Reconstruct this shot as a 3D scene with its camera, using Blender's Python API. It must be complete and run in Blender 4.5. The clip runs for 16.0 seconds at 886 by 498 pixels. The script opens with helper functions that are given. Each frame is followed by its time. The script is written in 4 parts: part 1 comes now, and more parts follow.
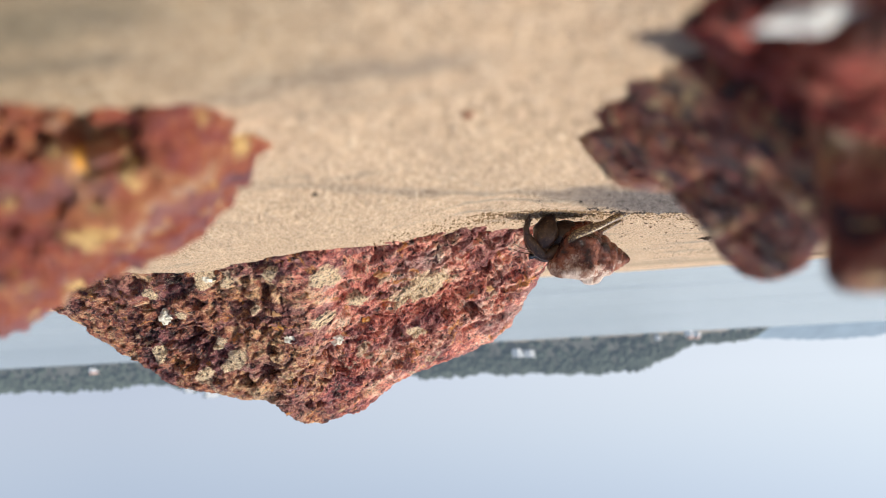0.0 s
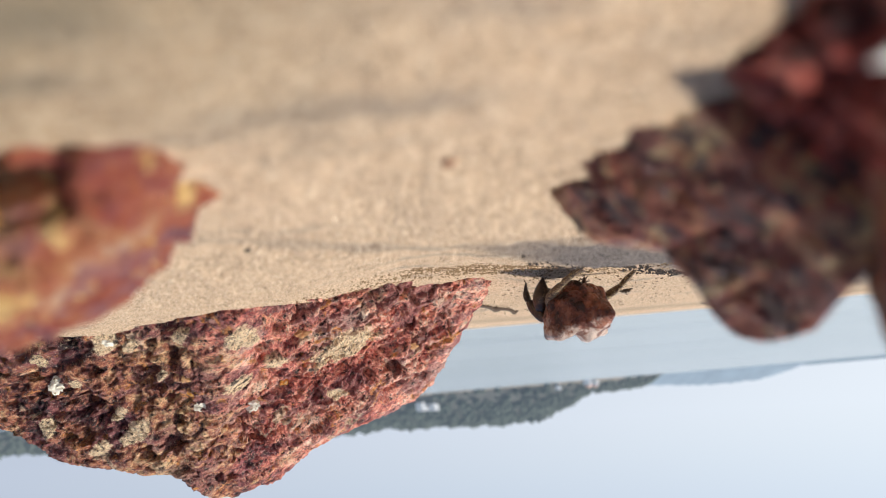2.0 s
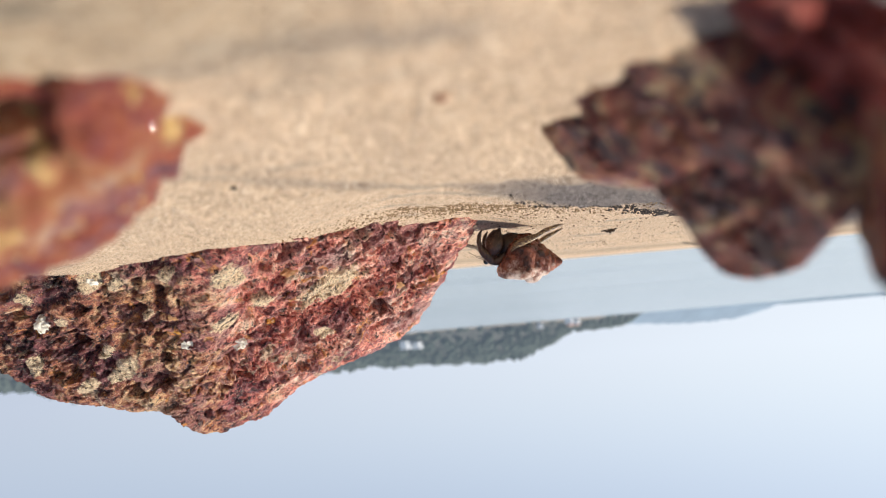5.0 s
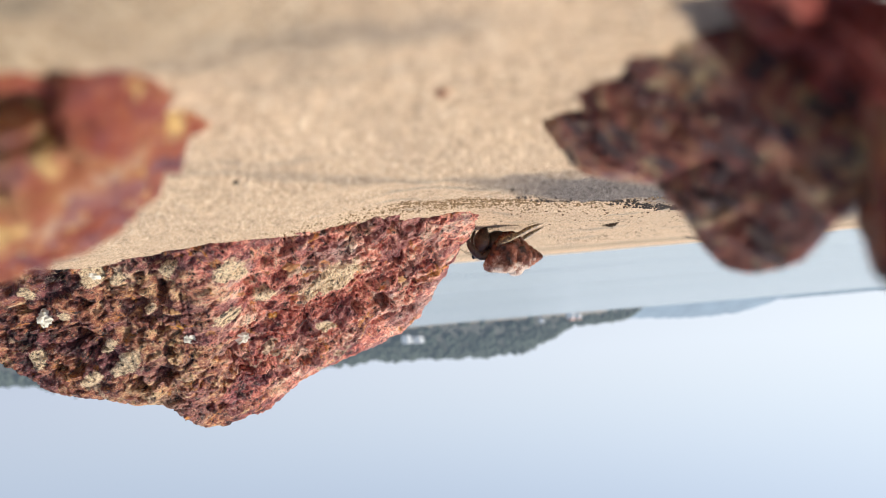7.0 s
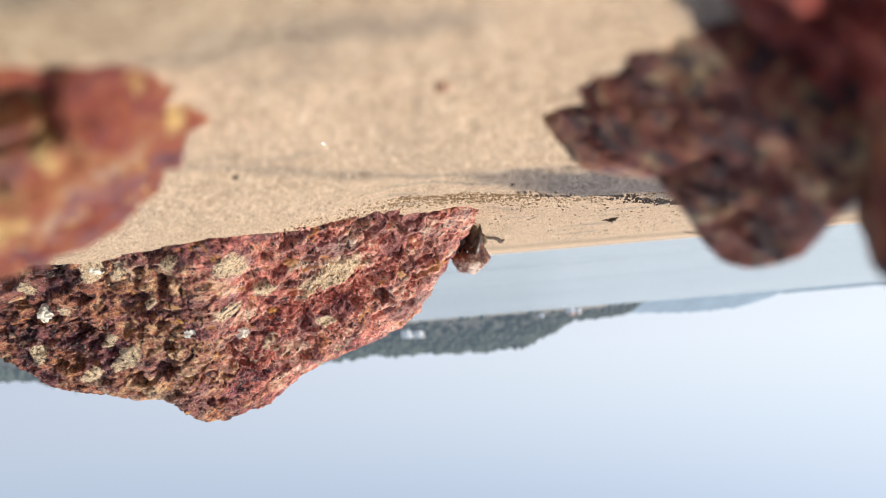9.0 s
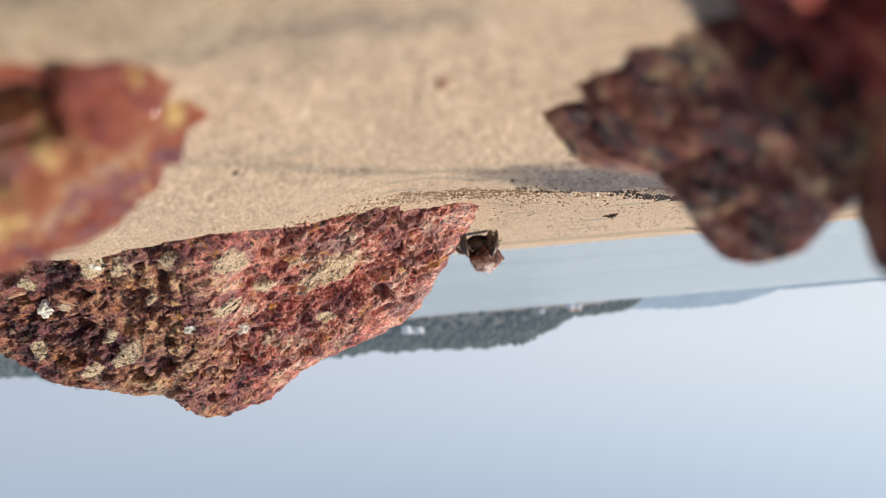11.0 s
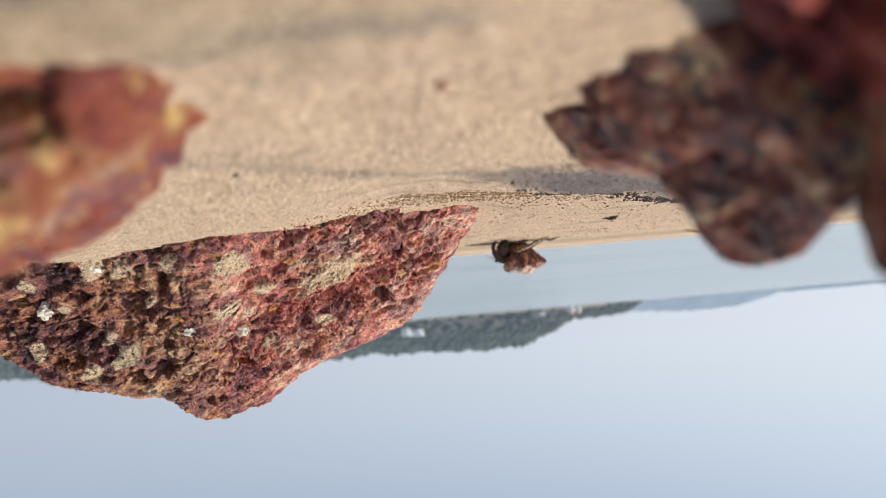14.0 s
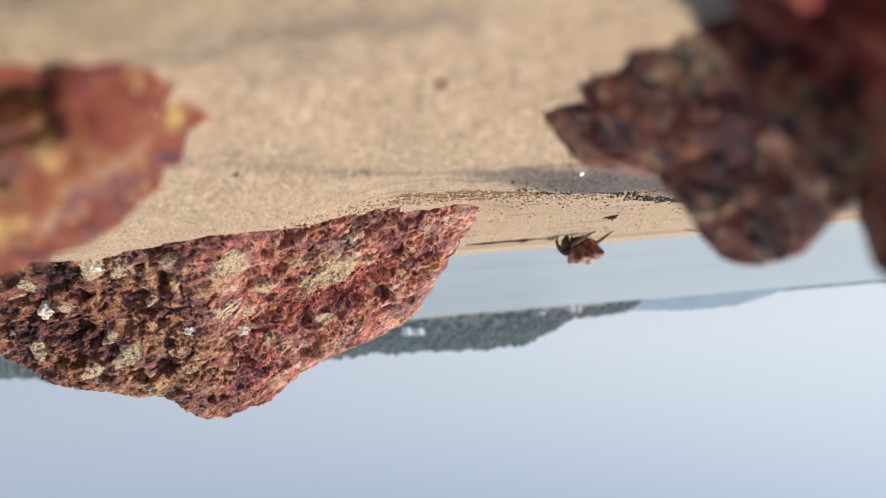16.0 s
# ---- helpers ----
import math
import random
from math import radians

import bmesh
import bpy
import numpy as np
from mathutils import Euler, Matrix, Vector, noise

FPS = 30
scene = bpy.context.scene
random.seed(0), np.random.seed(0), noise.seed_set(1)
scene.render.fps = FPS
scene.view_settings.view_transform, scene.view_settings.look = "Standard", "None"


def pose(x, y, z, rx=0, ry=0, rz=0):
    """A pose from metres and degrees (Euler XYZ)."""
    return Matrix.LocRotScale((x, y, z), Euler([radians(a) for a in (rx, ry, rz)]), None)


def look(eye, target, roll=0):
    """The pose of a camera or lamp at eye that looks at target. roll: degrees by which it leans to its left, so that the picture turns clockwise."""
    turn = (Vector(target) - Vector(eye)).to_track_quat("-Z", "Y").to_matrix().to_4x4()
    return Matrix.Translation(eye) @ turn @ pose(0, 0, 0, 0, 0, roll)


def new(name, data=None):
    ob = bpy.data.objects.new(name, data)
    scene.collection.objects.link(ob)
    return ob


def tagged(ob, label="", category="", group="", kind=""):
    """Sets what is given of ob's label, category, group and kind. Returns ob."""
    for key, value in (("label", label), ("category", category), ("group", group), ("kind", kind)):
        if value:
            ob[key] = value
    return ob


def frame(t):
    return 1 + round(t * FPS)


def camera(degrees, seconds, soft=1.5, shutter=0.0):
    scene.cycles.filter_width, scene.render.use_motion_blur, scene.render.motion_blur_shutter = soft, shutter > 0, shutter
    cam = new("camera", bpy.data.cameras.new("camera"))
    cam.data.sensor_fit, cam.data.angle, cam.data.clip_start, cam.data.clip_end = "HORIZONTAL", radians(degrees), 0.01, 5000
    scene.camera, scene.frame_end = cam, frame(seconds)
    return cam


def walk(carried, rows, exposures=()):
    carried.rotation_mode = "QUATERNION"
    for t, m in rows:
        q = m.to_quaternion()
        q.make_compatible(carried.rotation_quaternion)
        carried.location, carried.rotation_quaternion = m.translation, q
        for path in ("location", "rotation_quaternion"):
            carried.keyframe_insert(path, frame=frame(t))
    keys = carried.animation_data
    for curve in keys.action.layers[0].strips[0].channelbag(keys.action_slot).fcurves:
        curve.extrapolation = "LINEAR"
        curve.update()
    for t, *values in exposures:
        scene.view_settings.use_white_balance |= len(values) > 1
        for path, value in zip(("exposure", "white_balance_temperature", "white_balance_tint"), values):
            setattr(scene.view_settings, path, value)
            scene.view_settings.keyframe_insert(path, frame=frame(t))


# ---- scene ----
from mathutils.bvhtree import BVHTree

cam = camera(63.3, 16.0, soft=0.8)
cam.data.dof.use_dof = True
cam.data.dof.focus_distance = 0.178
cam.data.dof.aperture_fstop = 29.2 / 1.2

# a telephone stood upside down on the sand: x, y, z in millimetres, then turns in degrees
PATH = [
    (0.0, -6.68, -5.62, 31.80, -82.35, -3.15, 170.73),
    (0.5, -5.72, -3.80, 31.13, -83.32, -3.70, 173.98),
    (1.0, -4.62, -2.42, 30.97, -80.79, -4.27, 174.98),
    (1.5, -1.15, 0.10, 29.85, -77.98, -4.83, 178.14),
    (2.0, -0.58, 0.05, 29.85, -78.65, -4.86, 178.30),
    (2.5, 0.12, -0.07, 29.77, -79.08, -4.81, 178.28),
    (3.0, 0.07, -0.17, 29.78, -79.98, -4.75, 178.28),
    (3.5, 0.12, -0.31, 29.88, -80.95, -4.73, 178.40),
    (4.0, -0.01, 0.28, 29.94, -83.58, -4.88, 179.62),
    (4.5, -0.02, 0.32, 29.95, -83.48, -4.92, 179.62),
    (7.0, 0.0, 0.0, 30.0, -83.97, -4.91, 179.48),
    (7.5, 0.0, 0.0, 30.0, -83.62, -4.78, 179.41),
    (8.0, 0.0, 0.0, 30.0, -84.10, -4.92, 179.49),
    (8.5, 0.0, 0.0, 30.0, -84.23, -4.95, 179.47),
    (9.0, 0.0, 0.0, 30.0, -84.38, -4.94, 179.48),
    (11.5, 0.0, 0.0, 30.0, -84.71, -4.92, 179.47),
    (12.0, 0.0, 0.0, 30.0, -84.58, -4.92, 179.49),
    (12.5, 0.0, 0.0, 30.0, -84.58, -4.93, 179.49),
    (13.0, 0.0, 0.0, 30.0, -84.45, -4.91, 179.49),
    (13.5, 0.0, 0.0, 30.0, -84.31, -4.93, 179.49),
    (14.0, 0.0, 0.0, 30.0, -84.52, -4.92, 179.48),
    (14.5, 0.0, 0.0, 30.0, -84.71, -4.92, 179.48),
    (15.0, 0.0, 0.0, 30.0, -84.57, -4.92, 179.46),
    (15.5, 0.0, 0.0, 30.0, -84.48, -4.90, 179.45),
    (16.0, 0.0, 0.0, 30.0, -84.58, -4.88, 179.46),
]
walk(cam, [(t, pose(x / 1000, y / 1000, z / 1000, rx, ry, rz)) for t, x, y, z, rx, ry, rz in PATH],
     exposures=[(0.0, 0.06), (1.5, 0.02), (4.5, 0.08), (9.2, 0.12), (11.3, -0.1), (16.0, -0.12)])

# ---- light: a clear, slightly hazy day, the sun high over the beach on the -x side ----
SUN_DIR = Vector((-0.53, 0.08, 0.845)).normalized()
world = bpy.data.worlds.new("hazy_sky")
scene.world = world
world.use_nodes = True
wn, wl = world.node_tree.nodes, world.node_tree.links
sky = wn.new("ShaderNodeTexSky")
sky.sky_type = "NISHITA"
sky.sun_disc = False
sky.sun_elevation = math.asin(SUN_DIR.z)
sky.sun_rotation = math.atan2(SUN_DIR.x, SUN_DIR.y)
sky.air_density, sky.dust_density, sky.ozone_density = 1.0, 1.6, 2.5
wn["Background"].inputs["Strength"].default_value = 0.112
# haze thickens the sky towards the horizon
way, split, fall, haze = wn.new("ShaderNodeTexCoord"), wn.new("ShaderNodeSeparateXYZ"), wn.new("ShaderNodeMapRange"), wn.new("ShaderNodeMix")
wl.new(way.outputs["Generated"], split.inputs[0])
fall.inputs["From Min"].default_value, fall.inputs["From Max"].default_value = 0.05, 0.5
fall.inputs["To Min"].default_value, fall.inputs["To Max"].default_value = 0.95, 0.0
wl.new(split.outputs["Z"], fall.inputs["Value"])
haze.data_type = "RGBA"
wl.new(fall.outputs["Result"], haze.inputs["Factor"])
wl.new(sky.outputs["Color"], haze.inputs["A"])
# the haze glows more on the sun's side
side, glow = wn.new("ShaderNodeMapRange"), wn.new("ShaderNodeMix")
side.inputs["From Min"].default_value, side.inputs["From Max"].default_value = -0.55, 0.55
wl.new(split.outputs["X"], side.inputs["Value"])
glow.data_type = "RGBA"
glow.inputs["A"].default_value, glow.inputs["B"].default_value = (7.35, 8.0, 8.8, 1), (4.7, 5.3, 6.45, 1)
wl.new(side.outputs["Result"], glow.inputs["Factor"])
wl.new(glow.outputs["Result"], haze.inputs["B"])
wl.new(haze.outputs["Result"], wn["Background"].inputs["Color"])
sun = new("sun", bpy.data.lights.new("sun", "SUN"))
sun.data.energy, sun.data.angle, sun.data.color = 5.0, radians(0.6), (1.0, 0.95, 0.86)
sun.matrix_world = look(SUN_DIR * 50, (0, 0, 0))


# ---- materials ----
def material(name, rough=0.8):
    m = bpy.data.materials.new(name)
    m.use_nodes = True
    b = m.node_tree.nodes["Principled BSDF"]
    b.inputs["Roughness"].default_value = rough
    return m, m.node_tree.nodes, m.node_tree.links, b


def coords(n, l, stretch=(1, 1, 1), turn=(0, 0, 0)):
    c, mp = n.new("ShaderNodeTexCoord"), n.new("ShaderNodeMapping")
    mp.inputs["Scale"].default_value = stretch
    mp.inputs["Rotation"].default_value = [radians(a) for a in turn]
    l.new(c.outputs["Object"], mp.inputs["Vector"])
    return mp.outputs["Vector"]


def grain(n, l, vec, scale, detail=5.0, rough=0.6, warp=0.0):
    t = n.new("ShaderNodeTexNoise")
    t.inputs["Scale"].default_value, t.inputs["Detail"].default_value = scale, detail
    t.inputs["Roughness"].default_value, t.inputs["Distortion"].default_value = rough, warp
    l.new(vec, t.inputs["Vector"])
    return t.outputs["Fac"]


def ramp(n, l, fac, stops):
    r = n.new("ShaderNodeValToRGB")
    e = r.color_ramp.elements
    while len(e) < len(stops):
        e.new(0.5)
    for k, (p, c) in enumerate(stops):
        e[k].position, e[k].color = p, (*c, 1) if len(c) == 3 else c
    l.new(fac, r.inputs["Fac"])
    return r.outputs["Color"]


def step(n, l, fac, lo, hi):
    r = n.new("ShaderNodeMapRange")
    r.interpolation_type = "SMOOTHSTEP"
    r.inputs["From Min"].default_value, r.inputs["From Max"].default_value = lo, hi
    l.new(fac, r.inputs["Value"])
    return r.outputs["Result"]


def blend(n, l, fac, a, b, kind="MIX"):
    m = n.new("ShaderNodeMix")
    m.data_type, m.blend_type = "RGBA", kind
    for sock, v in ((m.inputs["Factor"], fac), (m.inputs["A"], a), (m.inputs["B"], b)):
        if isinstance(v, (int, float)):
            sock.default_value = v
        elif isinstance(v, tuple):
            sock.default_value = (*v, 1)
        else:
            l.new(v, sock)
    return m.outputs["Result"]


def math_node(n, l, op, a, b):
    m = n.new("ShaderNodeMath")
    m.operation = op
    for k, v in enumerate((a, b)):
        if isinstance(v, (int, float)):
            m.inputs[k].default_value = v
        else:
            l.new(v, m.inputs[k])
    return m.outputs[0]


def relief(n, l, b, fac, distance, strength=1.0, under=None):
    bp = n.new("ShaderNodeBump")
    bp.inputs["Distance"].default_value, bp.inputs["Strength"].default_value = distance, strength
    l.new(fac, bp.inputs["Height"])
    if under is not None:
        l.new(under, bp.inputs["Normal"])
    l.new(bp.outputs["Normal"], b.inputs["Normal"])
    return bp.outputs["Normal"]


def along_grain(n, l, vec, way, squeeze):
    """The coordinates, drawn together along one direction, so that patterns run that way."""
    w = Vector(way).normalized()
    dot, scaled, less = (n.new("ShaderNodeVectorMath") for _ in range(3))
    dot.operation, scaled.operation, less.operation = "DOT_PRODUCT", "SCALE", "SUBTRACT"
    l.new(vec, dot.inputs[0])
    dot.inputs[1].default_value = w
    scaled.inputs[0].default_value = w * squeeze
    l.new(dot.outputs["Value"], scaled.inputs["Scale"])
    l.new(vec, less.inputs[0])
    l.new(scaled.outputs[0], less.inputs[1])
    return less.outputs[0]


def laterite(name, tones, mauve, rust, crust, crusted=0.56, dark_tones=None, edge=(0.07, 0.1), coarse=1.0, grime=0.55, gloss=0.5, dusted=None):
    """Iron-rich porous stone: red-brown with purple-black iron stains, rust spots, a crust of dried sand in patches."""
    m, n, l, b = material(name, 0.7)
    v = coords(n, l)
    streak = along_grain(n, l, v, GRAIN, 0.22)
    long = along_grain(n, l, v, GRAIN, 0.4)
    broad = grain(n, l, v, 62 * coarse, 4, 0.6)
    fine = grain(n, l, streak, 330 * coarse, 9, 0.82, 0.6)
    tone = math_node(n, l, "ADD", math_node(n, l, "MULTIPLY", broad, 0.36), math_node(n, l, "MULTIPLY", fine, 0.64))
    at = (0.39, 0.43, 0.468, 0.515, 0.58)
    col = ramp(n, l, tone, list(zip(at, tones)))
    # from edge on along x, a darker set of tones takes over
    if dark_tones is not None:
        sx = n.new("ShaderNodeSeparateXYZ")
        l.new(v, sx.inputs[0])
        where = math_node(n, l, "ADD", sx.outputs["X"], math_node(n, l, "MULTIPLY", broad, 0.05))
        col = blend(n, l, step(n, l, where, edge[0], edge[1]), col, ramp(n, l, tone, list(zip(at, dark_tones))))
    stain = step(n, l, grain(n, l, long, 105 * coarse, 9, 0.68, 0.5), 0.49, 0.53)
    col = blend(n, l, math_node(n, l, "MULTIPLY", stain, 0.65), col, blend(n, l, step(n, l, fine, 0.42, 0.58), tuple(c * 0.3 for c in mauve), mauve))
    spots = step(n, l, grain(n, l, v, 150 * coarse, 7, 0.68, 1.0), 0.58, 0.64)
    col = blend(n, l, math_node(n, l, "MULTIPLY", spots, 0.85), col, blend(n, l, step(n, l, fine, 0.44, 0.56), tuple(c * 0.35 for c in rust), rust))
    cr = step(n, l, grain(n, l, long, 88 * coarse, 9, 0.7, 0.7), crusted, crusted + 0.035)
    col = blend(n, l, math_node(n, l, "MULTIPLY", cr, 0.92), col, blend(n, l, step(n, l, fine, 0.4, 0.52), tuple(c * 0.4 for c in crust), crust))
    if dusted is not None:
        # beach sand caked on in patches, thin and broken towards their rims
        at_patch = n.new("ShaderNodeAttribute")
        at_patch.attribute_name = "dust"
        torn = math_node(n, l, "ADD", at_patch.outputs["Fac"], math_node(n, l, "MULTIPLY", grain(n, l, long, 420, 8, 0.85, 0.4), 1.5))
        cake = step(n, l, torn, 1.12, 1.2)
        col = blend(n, l, math_node(n, l, "MULTIPLY", cake, 0.93), col, ramp(n, l, grain(n, l, v, 2300, 4, 0.75), [(0.36, tuple(c * 0.3 for c in dusted)), (0.48, dusted), (0.62, tuple(min(1, c * 1.45) for c in dusted))]))
    # fine black manganese pores
    pores = grain(n, l, streak, 750, 6, 0.75)
    col = blend(n, l, step(n, l, pores, 0.38, 0.47), blend(n, l, grime, col, (0.012, 0.006, 0.007)), col)
    col = blend(n, l, step(n, l, grain(n, l, v, 1500, 3, 0.7), 0.36, 0.46), blend(n, l, 0.6 * grime, col, (0.012, 0.006, 0.007)), col)
    # pale crumbs of quartz and clay, with tiny glints painted in as pale specks
    crumb_glints = step(n, l, grain(n, l, v, 1900, 4, 0.7), 0.57, 0.63)
    col = blend(n, l, math_node(n, l, "MULTIPLY", crumb_glints, 0.45), col, tuple(0.4 * c + 0.6 * d for c, d in zip(crust, tones[4])))
    l.new(col, b.inputs["Base Color"])
    b.inputs["Specular IOR Level"].default_value = gloss
    relief(n, l, b, grain(n, l, streak, 1000, 8, 0.88), 0.0009, 1.0)
    l.new(ramp(n, l, grain(n, l, v, 300, 4), [(0.4, (0.32,) * 3), (0.6, (0.85,) * 3)]), b.inputs["Roughness"])
    return m


GRAIN = (-0.8, 0.33, -0.5)
STONE = laterite("laterite", [(0.03, 0.006, 0.008), (0.31, 0.058, 0.052), (0.63, 0.165, 0.12), (0.95, 0.4, 0.28), (1.0, 0.74, 0.55)],
                 (0.36, 0.11, 0.135), (0.95, 0.37, 0.08), (0.72, 0.5, 0.33), 0.6,
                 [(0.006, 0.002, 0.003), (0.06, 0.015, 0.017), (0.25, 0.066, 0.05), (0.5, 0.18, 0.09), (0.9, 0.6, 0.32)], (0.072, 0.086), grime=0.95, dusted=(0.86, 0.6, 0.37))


def mottled(name, patches, flecks, dark, size, gloss=0.4):
    """Close stones: broad lumps of distinct colours, each broken up by finer grains and dark pores."""
    m, n, l, b = material(name, 0.7)
    v = coords(n, l)
    lumps = grain(n, l, v, 1.0 / size, 3, 0.55, 0.8)
    mid = grain(n, l, v, 3.2 / size, 6, 0.7, 0.5)
    tone = math_node(n, l, "ADD", math_node(n, l, "MULTIPLY", lumps, 0.62), math_node(n, l, "MULTIPLY", mid, 0.38))
    col = ramp(n, l, tone, [(0.37 + 0.26 * k / (len(patches) - 1), c) for k, c in enumerate(patches)])
    fleck = step(n, l, grain(n, l, v, 2.1 / size, 5, 0.65, 0.3), 0.57, 0.64)
    col = blend(n, l, math_node(n, l, "MULTIPLY", fleck, 0.85), col, flecks)
    stain = step(n, l, grain(n, l, along_grain(n, l, v, GRAIN, 0.3), 1.6 / size, 6, 0.65), 0.48, 0.42)
    col = blend(n, l, math_node(n, l, "MULTIPLY", stain, 0.85), col, dark)
    col = blend(n, l, step(n, l, grain(n, l, v, 9.0 / size, 4, 0.7), 0.36, 0.46), blend(n, l, 0.6, col, dark), col)
    l.new(col, b.inputs["Base Color"])
    b.inputs["Specular IOR Level"].default_value = gloss
    relief(n, l, b, grain(n, l, v, 900, 6, 0.8), 0.001, 1.0)
    l.new(ramp(n, l, grain(n, l, v, 300, 4), [(0.4, (0.3,) * 3), (0.6, (0.8,) * 3)]), b.inputs["Roughness"])
    return m


STONE_DARK = mottled("dark_laterite", [(0.06, 0.025, 0.03), (0.22, 0.05, 0.034), (0.35, 0.1, 0.058), (0.48, 0.22, 0.11), (0.58, 0.42, 0.2)],
                     (0.75, 0.54, 0.28), (0.05, 0.03, 0.035), 0.0048, 0.4)
STONE_MAROON = mottled("maroon_laterite", [(0.12, 0.019, 0.016), (0.3, 0.052, 0.038), (0.48, 0.1, 0.07), (0.58, 0.18, 0.13), (0.66, 0.36, 0.25)],
                       (0.4, 0.17, 0.1), (0.03, 0.008, 0.008), 0.006, 0.2)
STONE_RUST = mottled("rust_laterite", [(0.19, 0.08, 0.09), (0.34, 0.075, 0.052), (0.45, 0.135, 0.06), (0.54, 0.23, 0.105), (0.64, 0.42, 0.28)],
                     (0.95, 0.66, 0.26), (0.34, 0.14, 0.14), 0.0065)


def sand_material():
    m, n, l, b = material("beach_sand", 0.9)
    v = coords(n, l)
    broad = grain(n, l, v, 22, 4)
    mid = grain(n, l, v, 130, 5)
    speck = grain(n, l, v, 2000, 3, 0.65)
    col = ramp(n, l, broad, [(0.35, (0.588, 0.41, 0.25)), (0.65, (0.702, 0.5, 0.325))])
    col = blend(n, l, step(n, l, mid, 0.35, 0.62), blend(n, l, 0.22, col, (0.3, 0.21, 0.14)), col)
    grains = ramp(n, l, speck, [(0.37, (0.16, 0.09, 0.05)), (0.45, (0.672, 0.465, 0.29)), (0.55, (0.798, 0.575, 0.38)), (0.64, (1.0, 0.86, 0.64))])
    col = blend(n, l, 0.68, col, grains)
    # a drawn-out streak of darker, greyer sand, fading out towards +x
    sx = n.new("ShaderNodeSeparateXYZ")
    l.new(v, sx.inputs[0])
    x, y = sx.outputs["X"], sx.outputs["Y"]
    line = math_node(n, l, "ADD", math_node(n, l, "MULTIPLY", x, -0.87), 0.094)
    half = math_node(n, l, "ADD", math_node(n, l, "MULTIPLY", math_node(n, l, "MAXIMUM", math_node(n, l, "MULTIPLY", x, -1), 0), 0.5), 0.0045)
    off = math_node(n, l, "DIVIDE", math_node(n, l, "ABSOLUTE", math_node(n, l, "SUBTRACT", y, line), 0), half)
    off = math_node(n, l, "ADD", off, math_node(n, l, "MULTIPLY", grain(n, l, along_grain(n, l, v, (1, -0.6, 0), 0.8), 130, 5, 0.6), 0.9))
    lane = step(n, l, off, 1.7, 0.95)
    reach = step(n, l, x, 0.012, -0.022)
    thin = math_node(n, l, "MULTIPLY", step(n, l, x, 0.06, 0.0), 0.4)
    amount = math_node(n, l, "MULTIPLY", lane, math_node(n, l, "MAXIMUM", reach, thin))
    col = blend(n, l, math_node(n, l, "MULTIPLY", amount, 0.95), col, ramp(n, l, speck, [(0.4, (0.05, 0.042, 0.042)), (0.6, (0.27, 0.225, 0.2))]))
    # two thin darker marks close to the lens
    for y0, thick, x0, x1 in ((0.0222, 0.0022, 0.008, 0.013), (0.0272, 0.0016, 0.012, 0.017)):
        near = math_node(n, l, "DIVIDE", math_node(n, l, "ABSOLUTE", math_node(n, l, "SUBTRACT", y, y0), 0), thick)
        near = math_node(n, l, "ADD", near, math_node(n, l, "MULTIPLY", grain(n, l, v, 160, 4, 0.6), 0.8))
        mark = math_node(n, l, "MULTIPLY", step(n, l, near, 1.6, 0.6), step(n, l, x, x0, x1))
        col = blend(n, l, math_node(n, l, "MULTIPLY", mark, 0.7), col, (0.16, 0.145, 0.13))
    patch = step(n, l, grain(n, l, along_grain(n, l, v, (1, 0.05, 0), 0.75), 95, 4, 0.6), 0.58, 0.7)
    col = blend(n, l, math_node(n, l, "MULTIPLY", patch, 0.5), col, (0.22, 0.19, 0.165))
    tide = math_node(n, l, "ADD", math_node(n, l, "ADD", y, math_node(n, l, "MULTIPLY", x, 0.25)), math_node(n, l, "MULTIPLY", grain(n, l, along_grain(n, l, v, (1, 0, 0), 0.9), 30, 4, 0.6), 0.12))
    band = math_node(n, l, "MULTIPLY", step(n, l, tide, 0.5, 0.56), step(n, l, tide, 0.66, 0.6))
    col = blend(n, l, math_node(n, l, "MULTIPLY", band, 0.5), col, (0.3, 0.215, 0.14))
    # shade in the near corner of the view, painted into the sand colour
    corner_y = math_node(n, l, "ADD", y, math_node(n, l, "MULTIPLY", grain(n, l, v, 60, 3, 0.5), 0.02))
    corner_shade = math_node(n, l, "MULTIPLY", step(n, l, corner_y, 0.056, 0.026), step(n, l, x, -0.006, 0.014))
    col = blend(n, l, math_node(n, l, "MULTIPLY", corner_shade, 0.85), col, (0.25, 0.195, 0.11))
    l.new(col, b.inputs["Base Color"])
    relief(n, l, b, speck, 0.0013, 1.0)
    return m


SAND = sand_material()


def water_material():
    m, n, l, b = material("sea_water", 0.2)
    v = coords(n, l, (0.25, 1, 1))
    bands = grain(n, l, coords(n, l, (0.004, 0.03, 1)), 1.0, 5, 0.6)
    near = grain(n, l, coords(n, l, (0.05, 0.4, 1)), 1.0, 4, 0.6)
    both = math_node(n, l, "ADD", math_node(n, l, "MULTIPLY", bands, 0.6), math_node(n, l, "MULTIPLY", near, 0.4))
    l.new(ramp(n, l, both, [(0.42, (0.225, 0.268, 0.283)), (0.56, (0.298, 0.342, 0.356))]), b.inputs["Base Color"])
    b.inputs["IOR"].default_value = 1.33
    swell = grain(n, l, v, 0.6, 4)
    relief(n, l, b, swell, 0.3, 0.3)
    return m


WATER = water_material()


